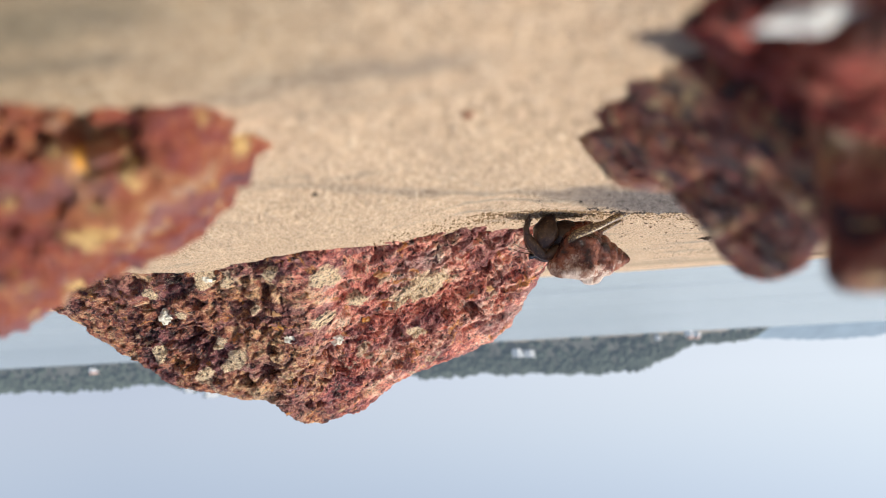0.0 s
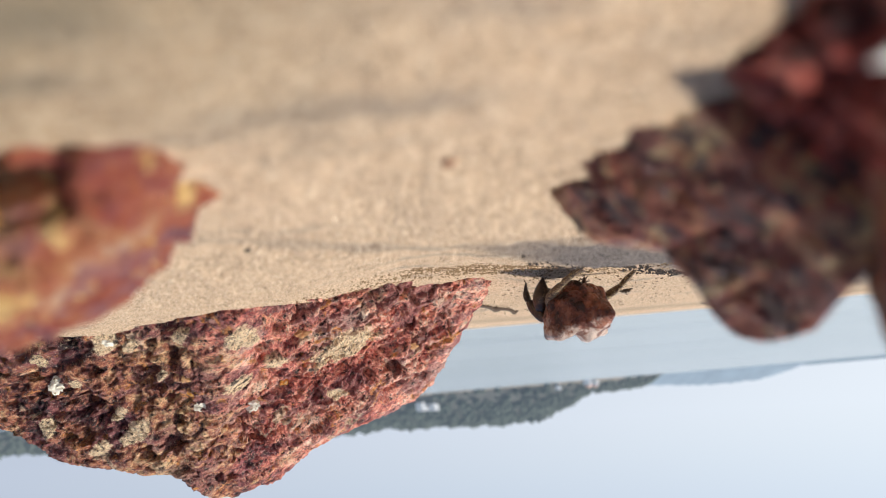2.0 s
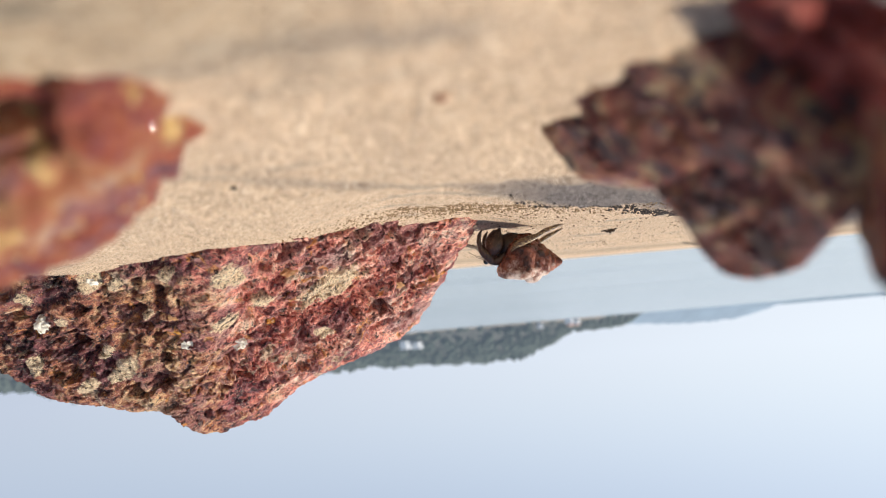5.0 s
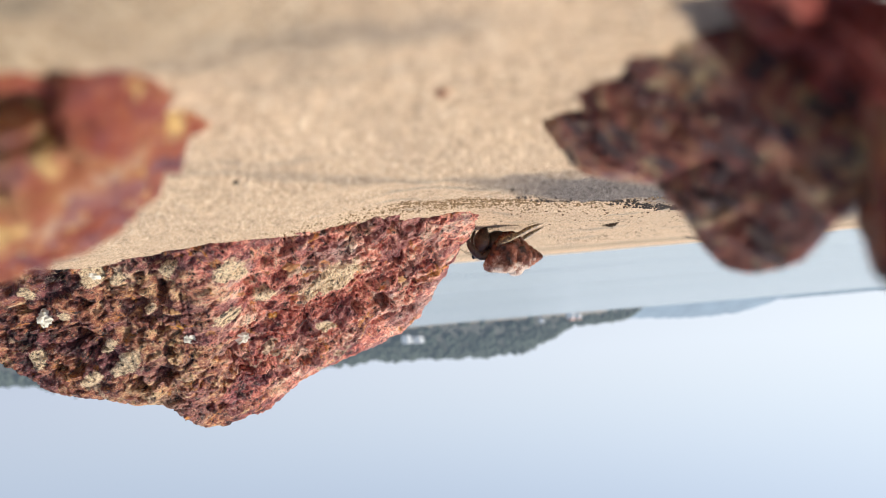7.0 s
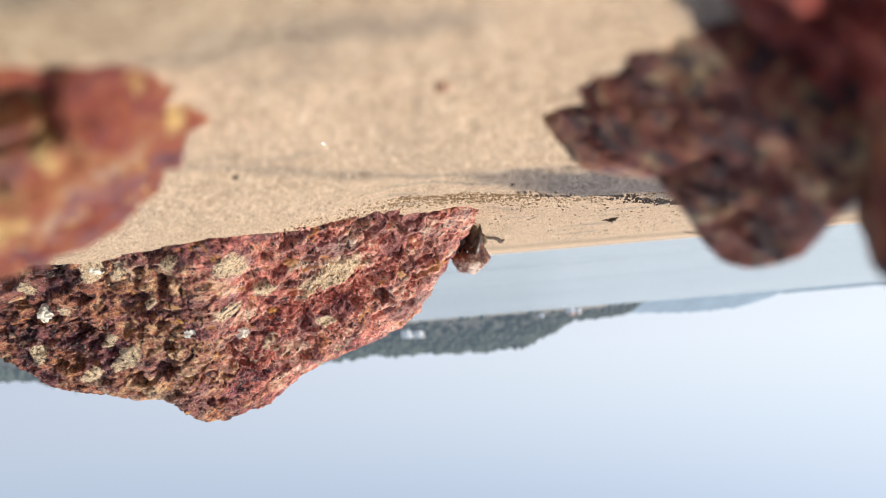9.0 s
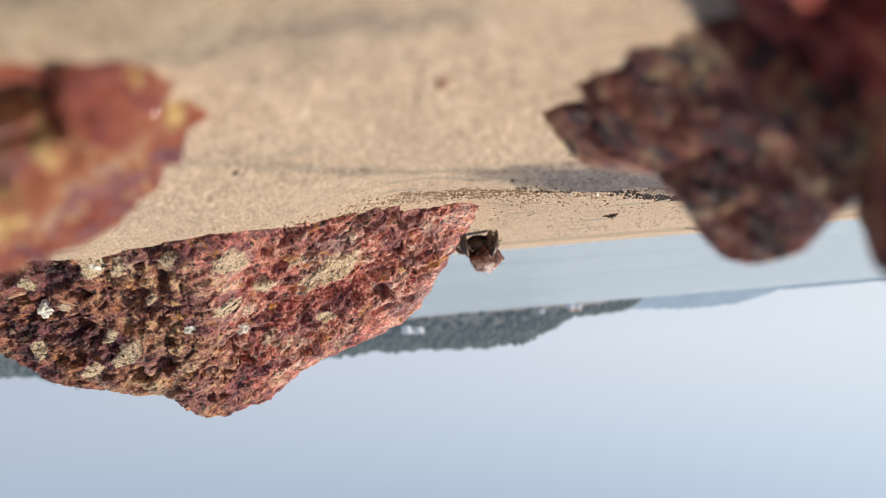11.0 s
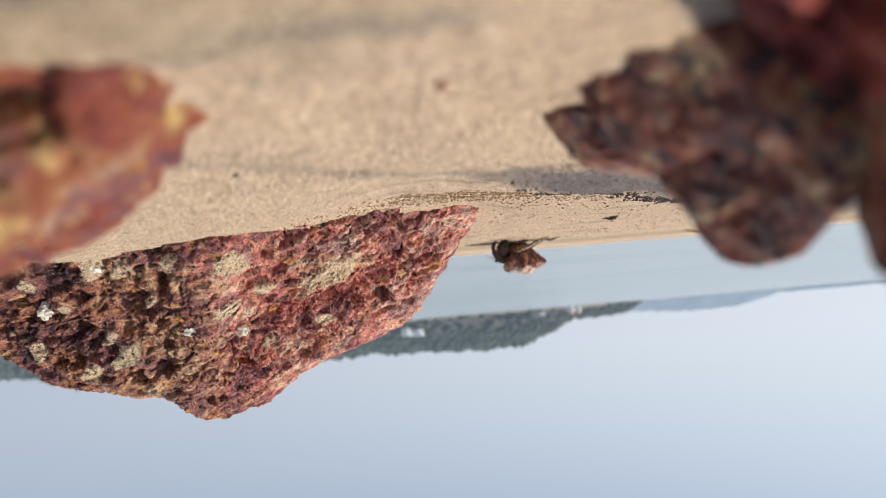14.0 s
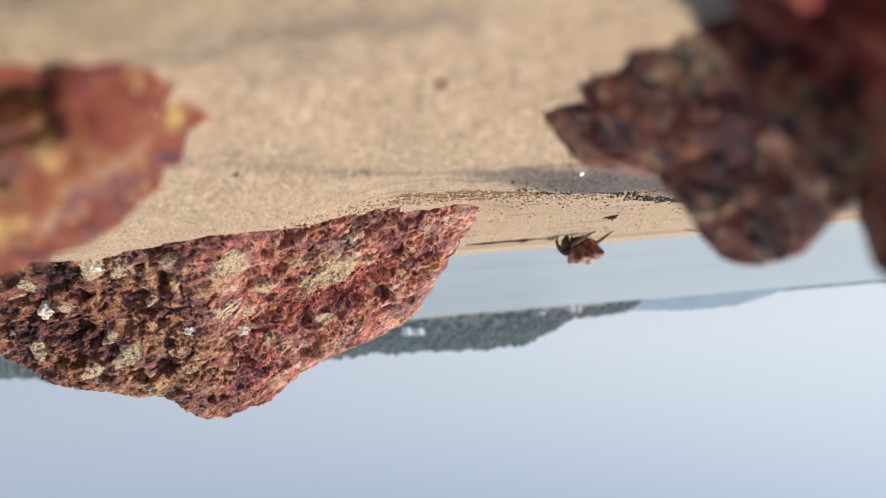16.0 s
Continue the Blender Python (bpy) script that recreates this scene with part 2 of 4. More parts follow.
def plain(name, colour, rough, var=0.25, scale=800, bump=0.0002, spots=None):
    m, n, l, b = material(name, rough)
    v = coords(n, l)
    g = grain(n, l, v, scale, 5)
    col = ramp(n, l, g, [(0.3, tuple(c * (1 - var) for c in colour)), (0.7, tuple(min(1, c * (1 + var)) for c in colour))])
    if spots:
        col = blend(n, l, step(n, l, grain(n, l, v, spots[1], 5, 0.65, 0.6), spots[2], spots[3]), col, spots[0])
    l.new(col, b.inputs["Base Color"])
    if bump:
        relief(n, l, b, g, bump, 0.6)
    return m


def shell_material():
    m, n, l, b = material("shell", 0.35)
    v = coords(n, l)
    ribs = along_grain(n, l, v, (1, 0, 0), -2.0)
    g = grain(n, l, v, 260, 6, 0.65)
    col = ramp(n, l, g, [(0.38, (0.04, 0.011, 0.007)), (0.5, (0.17, 0.046, 0.024)), (0.64, (0.38, 0.135, 0.07))])
    # the upper side is worn to pale chalk, and its sunlit paleness is painted in too
    sx = n.new("ShaderNodeSeparateXYZ")
    l.new(v, sx.inputs[0])
    high = math_node(n, l, "ADD", sx.outputs["Z"], math_node(n, l, "MULTIPLY", grain(n, l, v, 420, 6, 0.75), 0.0165))
    col = blend(n, l, math_node(n, l, "MULTIPLY", step(n, l, high, 0.0098, 0.0128), 0.9), col, blend(n, l, step(n, l, g, 0.42, 0.56), (0.34, 0.17, 0.11), (0.76, 0.6, 0.49)))
    l.new(col, b.inputs["Base Color"])
    l.new(ramp(n, l, grain(n, l, v, 500, 4), [(0.4, (0.1,) * 3), (0.6, (0.4,) * 3)]), b.inputs["Roughness"])
    relief(n, l, b, grain(n, l, ribs, 500, 6, 0.7), 0.0012, 0.9)
    return m


SHELL = shell_material()
CHITIN = plain("dark_chitin", (0.06, 0.032, 0.02), 0.3, 0.6, 900, 0.0005, ((0.24, 0.15, 0.075), 2400, 0.57, 0.66))
CHITIN_GOLD = plain("golden_chitin", (0.09, 0.05, 0.028), 0.4, 0.5, 900, 0.0002, ((0.5, 0.36, 0.18), 2600, 0.5, 0.6))
EYE = plain("black_eye", (0.012, 0.012, 0.014), 0.15, 0.2, 900, 0)
TWIG = plain("dead_twig", (0.07, 0.045, 0.028), 0.8, 0.4, 1200, 0.0002)
GRIT = plain("black_grit", (0.045, 0.034, 0.03), 0.85, 0.5, 3000, 0)
CLOD_RED = plain("rusty_clod", (0.42, 0.2, 0.12), 0.9, 0.35, 2500, 0.0002)
SPECK = plain("brown_speck", (0.15, 0.085, 0.045), 0.9, 0.4, 2500, 0)
CLOD = plain("sand_clod", (0.32, 0.21, 0.11), 0.9, 0.35, 2500, 0.0002)
WHITE_BARNACLE = plain("barnacle", (0.75, 0.73, 0.68), 0.6, 0.15, 900, 0.0003)


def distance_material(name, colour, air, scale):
    """What lies a kilometre off and more: its own dull colour, with the hazy air's glow painted in as emission."""
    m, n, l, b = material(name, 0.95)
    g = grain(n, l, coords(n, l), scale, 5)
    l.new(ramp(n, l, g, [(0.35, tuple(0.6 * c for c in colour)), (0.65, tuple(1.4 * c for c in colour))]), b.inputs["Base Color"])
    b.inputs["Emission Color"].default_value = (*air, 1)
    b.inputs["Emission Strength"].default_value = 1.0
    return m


# the second colour of each is haze painted in as emission, house walls included
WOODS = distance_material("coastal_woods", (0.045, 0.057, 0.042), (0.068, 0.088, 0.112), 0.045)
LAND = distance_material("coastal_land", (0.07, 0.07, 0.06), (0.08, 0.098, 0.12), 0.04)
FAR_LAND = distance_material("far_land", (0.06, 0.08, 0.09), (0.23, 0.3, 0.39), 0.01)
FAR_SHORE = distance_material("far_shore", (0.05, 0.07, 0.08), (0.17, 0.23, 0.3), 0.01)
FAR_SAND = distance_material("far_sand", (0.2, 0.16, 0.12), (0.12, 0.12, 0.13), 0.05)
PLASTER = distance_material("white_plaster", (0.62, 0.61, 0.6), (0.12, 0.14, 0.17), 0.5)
TILES = plain("terracotta", (0.45, 0.31, 0.27), 0.85, 0.2, 0.8, 0)


MICA, _n, _l, _b = material("mica", 0.22)
_b.inputs["Base Color"].default_value, _b.inputs["Metallic"].default_value = (0.8, 0.8, 0.8, 1), 1.0
CHALK = plain("chalky_shell", (0.78, 0.74, 0.62), 0.7, 0.25, 900, 0.0003, ((0.4, 0.33, 0.18), 700, 0.55, 0.65))
OCHRE = plain("ochre", (0.72, 0.36, 0.07), 0.85, 0.3, 900, 0.0003, ((0.75, 0.55, 0.3), 500, 0.55, 0.65))
OCHRE_PALE = plain("pale_ochre", (0.62, 0.36, 0.17), 0.85, 0.3, 900, 0.0003)


# ---- shared mesh code ----
def hash3(i, j, k, seed):
    h = (i * 374761393 + j * 668265263 + k * 2147483647 + seed * 974711) & 0xFFFFFFFF
    h = ((h ^ (h >> 13)) * 1274126177) & 0xFFFFFFFF
    return ((h ^ (h >> 16)) & 0xFFFFFF) / 0xFFFFFF


def vnoise(p, seed=0):
    """Smooth value noise in -1..1 for rows of points, one lattice cell per unit."""
    f = np.floor(p)
    i = f.astype(np.int64)
    w = p - f
    w = w * w * w * (w * (w * 6 - 15) + 10)
    out = 0
    for a in (0, 1):
        for b in (0, 1):
            for c in (0, 1):
                weight = (w[:, 0] if a else 1 - w[:, 0]) * (w[:, 1] if b else 1 - w[:, 1]) * (w[:, 2] if c else 1 - w[:, 2])
                out = out + weight * hash3(i[:, 0] + a, i[:, 1] + b, i[:, 2] + c, seed)
    return out * 2 - 1


def fractal(p, octaves, seed=0, gain=0.5, ridged=False):
    out, amp = 0, 1.0
    for o in range(octaves):
        v = vnoise(p * 2.03**o + 17.3 * o, seed + o)
        out = out + amp * ((1 - 2 * np.abs(v)) if ridged else v)
        amp *= gain
    return out


def cells(p, seed=0):
    """Distance to the nearest jittered point, and that point's own random number."""
    i = np.floor(p).astype(np.int64)
    best, who = np.full(len(p), 9.0), np.zeros(len(p))
    for a in (-1, 0, 1):
        for b in (-1, 0, 1):
            for c in (-1, 0, 1):
                q = i + (a, b, c)
                at = q + np.stack([hash3(q[:, 0], q[:, 1], q[:, 2], seed + s) for s in (1, 2, 3)], 1)
                d = np.linalg.norm(p - at, axis=1)
                near = d < best
                best = np.where(near, d, best)
                who = np.where(near, hash3(q[:, 0], q[:, 1], q[:, 2], seed + 4), who)
    return best, who


def smooth_max(a, b, k):
    h = np.clip(0.5 + 0.5 * (a - b) / k, 0, 1)
    return b + (a - b) * h + k * h * (1 - h)


def block(p, planes, k):
    d = None
    for nx, ny, nz, off in planes:
        v = p @ np.array((nx, ny, nz)) - off
        d = v if d is None else smooth_max(d, v, k)
    return d


def union(p, blocks, k):
    d = None
    for planes in blocks:
        v = block(p, planes, k)
        d = v if d is None else -smooth_max(-d, -v, k)
    return d


def rock_mesh(name, blocks, heart, towards, bias, depth, seed, rough, pit, zone, k=3.0, calm=0.3, fine=1.0, hollows=(), dust=(), ridges=0.0, finer=None):
    """A broken stone from flat facets (millimetres), worn round and pitted; denser on the side named by towards."""
    bm = bmesh.new()
    bmesh.ops.create_icosphere(bm, subdivisions=depth, radius=1.0)
    bm.verts.ensure_lookup_table()
    d = np.array([v.co for v in bm.verts])
    d = d / np.linalg.norm(d, axis=1)[:, None]
    d = d + bias * np.array(towards)
    d /= np.linalg.norm(d, axis=1)[:, None]
    if finer is not None:  # twice as dense on the sides that run off to a point
        for v, c in zip(bm.verts, d.tolist()):
            v.co = c
        cut = {e for f in bm.faces if finer(f.verts[0].co) for e in f.edges}
        bmesh.ops.subdivide_edges(bm, edges=list(cut), cuts=1, use_grid_fill=True)
        bm.verts.ensure_lookup_table()
        d = np.array([v.co for v in bm.verts])
        d = d / np.linalg.norm(d, axis=1)[:, None]
    heart = np.array(heart, float)
    lo, hi = np.zeros(len(d)), np.full(len(d), 140.0)
    for _ in range(22):
        at = (lo + hi) / 2
        inside = union(heart + d * at[:, None], blocks, k) < 0
        lo, hi = np.where(inside, at, lo), np.where(inside, hi, at)
    p = heart + d * lo[:, None]
    e = 0.4
    g = np.stack([union(p + np.eye(3)[a] * e, blocks, k) - union(p - np.eye(3)[a] * e, blocks, k) for a in range(3)], 1)
    g /= np.linalg.norm(g, axis=1)[:, None] + 1e-9
    w = zone(p)  # 0: flaky, drawn out along the grain; 1: crumbly and full of holes
    way = np.array(Vector(GRAIN).normalized())
    o = p * fine
    bent = o + 1.4 * np.stack([vnoise(o / 5 + 31 * s, seed + 70 + s) for s in range(3)], 1) + 0.35 * np.stack([vnoise(o / 1.1 + 31 * s, seed + 80 + s) for s in range(3)], 1)
    q = bent - ((0.32 * (1 - w)) * (bent @ way))[:, None] * way
    # towards the worn outer edges the relief dies down
    span = np.stack([block(p, planes, k) for planes in blocks], 1).argmin(1)
    brink = np.zeros(len(p))
    for b, planes in enumerate(blocks):
        v = np.sort(np.stack([p @ np.array(pl[:3]) - pl[3] for pl in planes], 1), 1)[:, -2]
        brink = np.where(span == b, -v, brink)
    brink = np.clip(brink / 7.0, calm, 1)
    lift = 1.0 * fractal(o / 24, 2, seed) + 0.75 * fractal(q / 7.5, 3, seed + 9, 0.5) - 0.3 * fractal(q / 2.0, 2, seed + 20, 0.6, True) + 0.2 * fractal(o / 0.65, 2, seed + 25, 0.6)
    for size, high, s in ((6.4, 1.7, 90), (2.6, 1.0, 95), (1.1, 0.4, 97)):  # chips and flakes that stand out by different amounts
        near, who = cells(q / size, seed + s)
        lift = lift + high * ((who - 0.5) - 0.5 * np.clip(near - 0.35, 0, 1))
    if ridges:  # long plates along the grain, parted by narrow cracks, where the stone is flaky
        sheet = o + 0.5 * (bent - o)
        sheet = sheet - 0.8 * (sheet @ way)[:, None] * way
        torn = fractal(sheet / 3.4, 2, seed + 110, 0.5, True)
        lift = lift + ridges * (1 - 0.7 * w) * (0.5 * vnoise(sheet / 1.5, seed + 115) - np.clip(1.6 * torn - 0.7, 0, 1.2))
    seam = vnoise(q / 5.0 + 5, seed + 33)
    lift = lift - 2.6 * np.clip(1.25 - np.abs(seam) / 0.13, 0, 1) * np.clip(3.5 * vnoise(o / 7 + 9, seed + 34) - 0.2, 0, 1)
    hole = 0
    for size, deep, share, s in ((11.0, 6.0, 0.2, 40), (5.6, 5.0, 0.4, 50), (2.6, 3.0, 0.5, 60), (1.4, 1.2, 0.55, 66)):
        near, who = cells(q / size, seed + s)
        reach = 0.22 + 0.5 * who
        hole = hole - deep * (who < share * (0.3 + 0.7 * w)) * np.clip(2.6 * (1 - near / reach), 0, 1) ** 0.8
    front = np.clip(-3 * g[:, 1], 0, 1)
    jag = 0.3 * vnoise(o / 1.6, seed + 101) + 0.25 * vnoise(o / 0.7, seed + 102)
    for x, z, wide, deep in hollows:  # the large cavities of the front, ragged at the rim
        gap = np.hypot(p[:, 0] - x, 1.25 * (p[:, 2] - z)) / wide + jag
        hole = hole - deep * front * np.clip(1.9 * (1.15 - gap), 0, 1) ** 0.7
    cover = np.zeros(len(p))
    for x, z, long, high in dust:
        along, over = (p[:, 0] - x) * 0.9 + (p[:, 2] - z) * 0.44, (p[:, 2] - z) * 0.9 - (p[:, 0] - x) * 0.44
        cover = np.maximum(cover, np.clip(1.45 - np.hypot(along / long, over / high), 0, 1))
    cover = cover * front
    lift, hole = lift * brink * (1 - 0.5 * cover), hole * brink * (1 - 0.85 * cover)
    # flakes lean down the slope, so that their lower edges stand free
    lean = np.array((0.68, -0.18, -0.71)) - (g @ np.array((0.68, -0.18, -0.71)))[:, None] * g
    # hollows run in under their upper rims
    up = np.array(SUN_DIR) - (g @ np.array(SUN_DIR))[:, None] * g
    p = p + g * (rough * lift + pit * (0.6 + 0.4 * w) * hole)[:, None] + 0.35 * rough * lean * (lift * (1 - 0.4 * w))[:, None] - 0.85 * pit * up * hole[:, None]
    me = bpy.data.meshes.new(name)
    bm.to_mesh(me)
    bm.free()
    me.vertices.foreach_set("co", (p * 0.001).ravel())
    if dust:
        me.attributes.new("dust", "FLOAT", "POINT").data.foreach_set("value", cover * (0.8 + 0.2 * np.clip(lift, -1, 1)))
    me.update()
    return me


def shade(me, smooth=True):
    me.polygons.foreach_set("use_smooth", [smooth] * len(me.polygons))
    return me


def part(name, bm, mat, parent=None, label="", smooth=True):
    me = bpy.data.meshes.new(name)
    bm.to_mesh(me)
    bm.free()
    me.materials.append(mat)
    ob = new(name, shade(me, smooth))
    ob.parent = parent
    return tagged(ob, label)


def tube(bm, points, radii, sides=8, flat=1.0):
    """A round, tapering limb along a polyline, closed at both ends."""
    pts = [Vector(p) for p in points]
    rings = []
    for k, p in enumerate(pts):
        way = (pts[min(k + 1, len(pts) - 1)] - pts[max(k - 1, 0)]).normalized()
        side = way.cross(Vector((0, 0, 1)) if abs(way.z) < 0.95 else Vector((0, 1, 0))).normalized()
        over = side.cross(way)
        rings.append([bm.verts.new(p + radii[k] * (flat * math.cos(a) * side + math.sin(a) * over)) for a in (math.tau * s / sides for s in range(sides))])
    for r0, r1 in zip(rings, rings[1:]):
        for s in range(sides):
            bm.faces.new((r0[s], r0[(s + 1) % sides], r1[(s + 1) % sides], r1[s]))
    bm.faces.new(rings[0][::-1])
    bm.faces.new(rings[-1])


def lumps(name, shapes, mat, smooth=True):
    """Many small twenty-faced lumps in one mesh: shapes gives each one's centre and the offsets of its corners."""
    bm = bmesh.new()
    bmesh.ops.create_icosphere(bm, subdivisions=1, radius=1.0)
    faces = np.array([[v.index for v in f.verts] for f in bm.faces])
    corners = np.array([v.co for v in bm.verts])
    bm.free()
    verts = np.concatenate([at + corners * scale for at, scale in shapes])
    count = len(corners)
    me = bpy.data.meshes.new(name)
    me.from_pydata(verts.tolist(), [], np.concatenate([faces + count * k for k in range(len(shapes))]).tolist())
    me.update()
    me.materials.append(mat)
    return new(name, shade(me, smooth))


def polish(points, rounds=2):
    """Rounds a polyline of (x, y, z, radius) off by cutting its corners."""
    pts = [np.array(p, float) for p in points]
    for _ in range(rounds):
        out = [pts[0]]
        for a, b in zip(pts, pts[1:]):
            out += [0.75 * a + 0.25 * b, 0.25 * a + 0.75 * b]
        pts = out + [pts[-1]]
    return [tuple(p[:3]) for p in pts], [float(p[3]) for p in pts]


# ---- ground ----
CREST = 0.80


def sand_height(x, y):
    """The beach, in metres: a gentle fall to a crest, then a steeper one under the sea."""
    def mound(cx, cy, rx, ry):
        return np.exp(-(((x - cx) / rx) ** 2) - ((y - cy) / ry) ** 2)
    z = 0.0143 - 0.069 * (np.clip(y, -0.3, None) - 0.0476)
    over = np.clip(y - (CREST - 0.06 * x), 0, None)
    z = z - np.where(over < 0.2, 0.3 * over**2, 0.012 + 0.12 * (over - 0.2))
    z = z + 0.0042 * mound(0.07, 0.142, 0.045, 0.045) - 0.0042 * mound(0.004, 0.152, 0.028, 0.035) + 0.002 * mound(-0.03, 0.117, 0.025, 0.02)
    z = z - 0.0012 * mound(-0.015, 0.235, 0.03, 0.024) + 0.002 * mound(-0.03, 0.325, 0.14, 0.055) - 0.0035 * mound(-0.008, 0.194, 0.015, 0.02)
    return np.maximum(z, -4.0)


def ripples(x, y):
    """Small unevenness of the sand near the telephone, in metres."""
    p = np.stack([x, y, 0 * x], 1) * 1000
    fade = np.clip(1.4 - np.hypot(x, y) / 0.7, 0, 1)
    return 0.001 * fade * (0.7 * fractal(p / 26, 3, 5) + 0.32 * fractal(p / 6, 2, 15) + 0.16 * fractal(p / 1.6, 2, 25))


def ground():
    radii = np.concatenate([np.geomspace(0.008, 0.9, 430), np.geomspace(0.93, 4000, 90)])
    front = np.radians(np.linspace(-38, 38, 560))
    rest = np.radians(np.linspace(38, 322, 70))[1:-1]
    ang = np.concatenate([front, rest])
    r, a = np.meshgrid(radii, ang, indexing="ij")
    x, y = (r * np.sin(a)).ravel(), (r * np.cos(a)).ravel()
    z = sand_height(x, y) + ripples(x, y)
    na, nr = len(ang), len(radii)
    verts = np.stack([x, y, z], 1)
    centre = len(verts)
    verts = np.vstack([verts, [[0, 0, sand_height(np.zeros(1), np.zeros(1))[0]]]])
    i, j = np.meshgrid(np.arange(nr - 1), np.arange(na), indexing="ij")
    j2 = (j + 1) % na
    faces = np.stack([i * na + j, i * na + j2, (i + 1) * na + j2, (i + 1) * na + j], -1).reshape(-1, 4)
    fan = np.stack([np.full(na, centre), (np.arange(na) + 1) % na, np.arange(na)], 1)
    me = bpy.data.meshes.new("ground")
    me.from_pydata(verts.tolist(), [], faces[:, ::-1].tolist() + fan[:, ::-1].tolist())
    me.update()
    if me.polygons[1000].normal.z < 0:
        me.flip_normals()
    me.materials.append(SAND)
    tagged(new("ground", shade(me)), "pale golden beach sand sloping gently to the sea", "sand", kind="structure")


ground()


def sea():
    bm = bmesh.new()
    ys = [5, 8, 14, 30, 80, 200, 600, 1500, 4800]
    rows = [[bm.verts.new((x * max(y, 20), y, -0.85)) for x in (-1.6, -0.8, 0, 0.8, 1.6)] for y in ys]
    for a, b in zip(rows, rows[1:]):
        for k in range(4):
            bm.faces.new((a[k], a[k + 1], b[k + 1], b[k]))
    tagged(part("water", bm, WATER), "calm pale grey-blue sea under a hazy sky", "sea", kind="structure")


sea()


# ---- far shore ----
def shore_land(name, profile, distance, depth, mat, label, seed):
    """A low wooded ridge: profile gives (x, height) along the shore, joined smoothly; it falls to the sea before and behind."""
    xs = np.linspace(profile[0][0], profile[-1][0], 90)
    hs = np.interp(xs, [p[0] for p in profile], [p[1] for p in profile])
    hs = 1.08 * (hs + 7.0) * np.clip(np.minimum(xs - xs[0], xs[-1] - xs) / 14, 0, 1) * (1 + 0.06 * vnoise(np.stack([xs / 22, 0 * xs, 0 * xs], 1), seed))
    bm = bmesh.new()
    across = ((0, 0), (0.08, 0.35), (0.3, 0.8), (0.5, 1.0), (0.8, 0.6), (1.0, 0.0))
    rows = [[bm.verts.new((x, distance + depth * u, -1.2 + h * w)) for u, w in across] for x, h in zip(xs, hs)]
    for a, b in zip(rows, rows[1:]):
        for k in range(len(across) - 1):
            bm.faces.new((a[k], b[k], b[k + 1], a[k + 1]))
    tagged(part(name, bm, mat), label, "land", kind="structure")
    return lambda x: float(np.interp(x, xs, hs))


def woods(name, x0, x1, height, distance, depth, count, size, seed, label):
    rng = random.Random(seed)
    shapes = []
    for _ in range(count):
        x, u = rng.uniform(x0, x1), rng.random() ** 0.7 * 0.55
        w = np.interp(u, (0, 0.08, 0.3, 0.5), (0, 0.35, 0.8, 1.0))
        s = size * (0.45 + 1.5 * rng.random() ** 3) * (0.5 + 0.5 * min(1, height(x) / 18))
        uneven = [(rng.uniform(0.7, 1.3), 1.0, rng.uniform(0.6, 1.45)) for _ in range(12)]
        shapes.append((np.array((x, distance + depth * u, -1.2 + height(x) * w + 0.15 * s)), s * np.array(uneven)))
    tagged(lumps(name, shapes, WOODS), label, "trees", kind="stuff")


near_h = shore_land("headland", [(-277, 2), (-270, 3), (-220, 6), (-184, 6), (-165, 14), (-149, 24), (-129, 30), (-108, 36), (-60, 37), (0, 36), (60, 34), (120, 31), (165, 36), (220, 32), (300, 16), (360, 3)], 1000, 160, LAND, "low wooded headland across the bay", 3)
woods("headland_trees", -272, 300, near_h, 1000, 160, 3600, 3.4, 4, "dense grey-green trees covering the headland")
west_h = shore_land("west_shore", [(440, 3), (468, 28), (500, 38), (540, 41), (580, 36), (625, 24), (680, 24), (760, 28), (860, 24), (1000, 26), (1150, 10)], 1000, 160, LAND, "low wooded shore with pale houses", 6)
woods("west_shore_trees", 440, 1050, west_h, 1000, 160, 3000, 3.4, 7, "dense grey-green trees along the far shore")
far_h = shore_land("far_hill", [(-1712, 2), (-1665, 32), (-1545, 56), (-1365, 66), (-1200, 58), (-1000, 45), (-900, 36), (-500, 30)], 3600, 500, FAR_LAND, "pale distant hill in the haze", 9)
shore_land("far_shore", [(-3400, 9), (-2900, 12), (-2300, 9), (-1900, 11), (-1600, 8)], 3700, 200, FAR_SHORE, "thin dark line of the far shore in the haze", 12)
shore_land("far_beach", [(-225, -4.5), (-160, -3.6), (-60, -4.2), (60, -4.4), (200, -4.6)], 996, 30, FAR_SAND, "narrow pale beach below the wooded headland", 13)


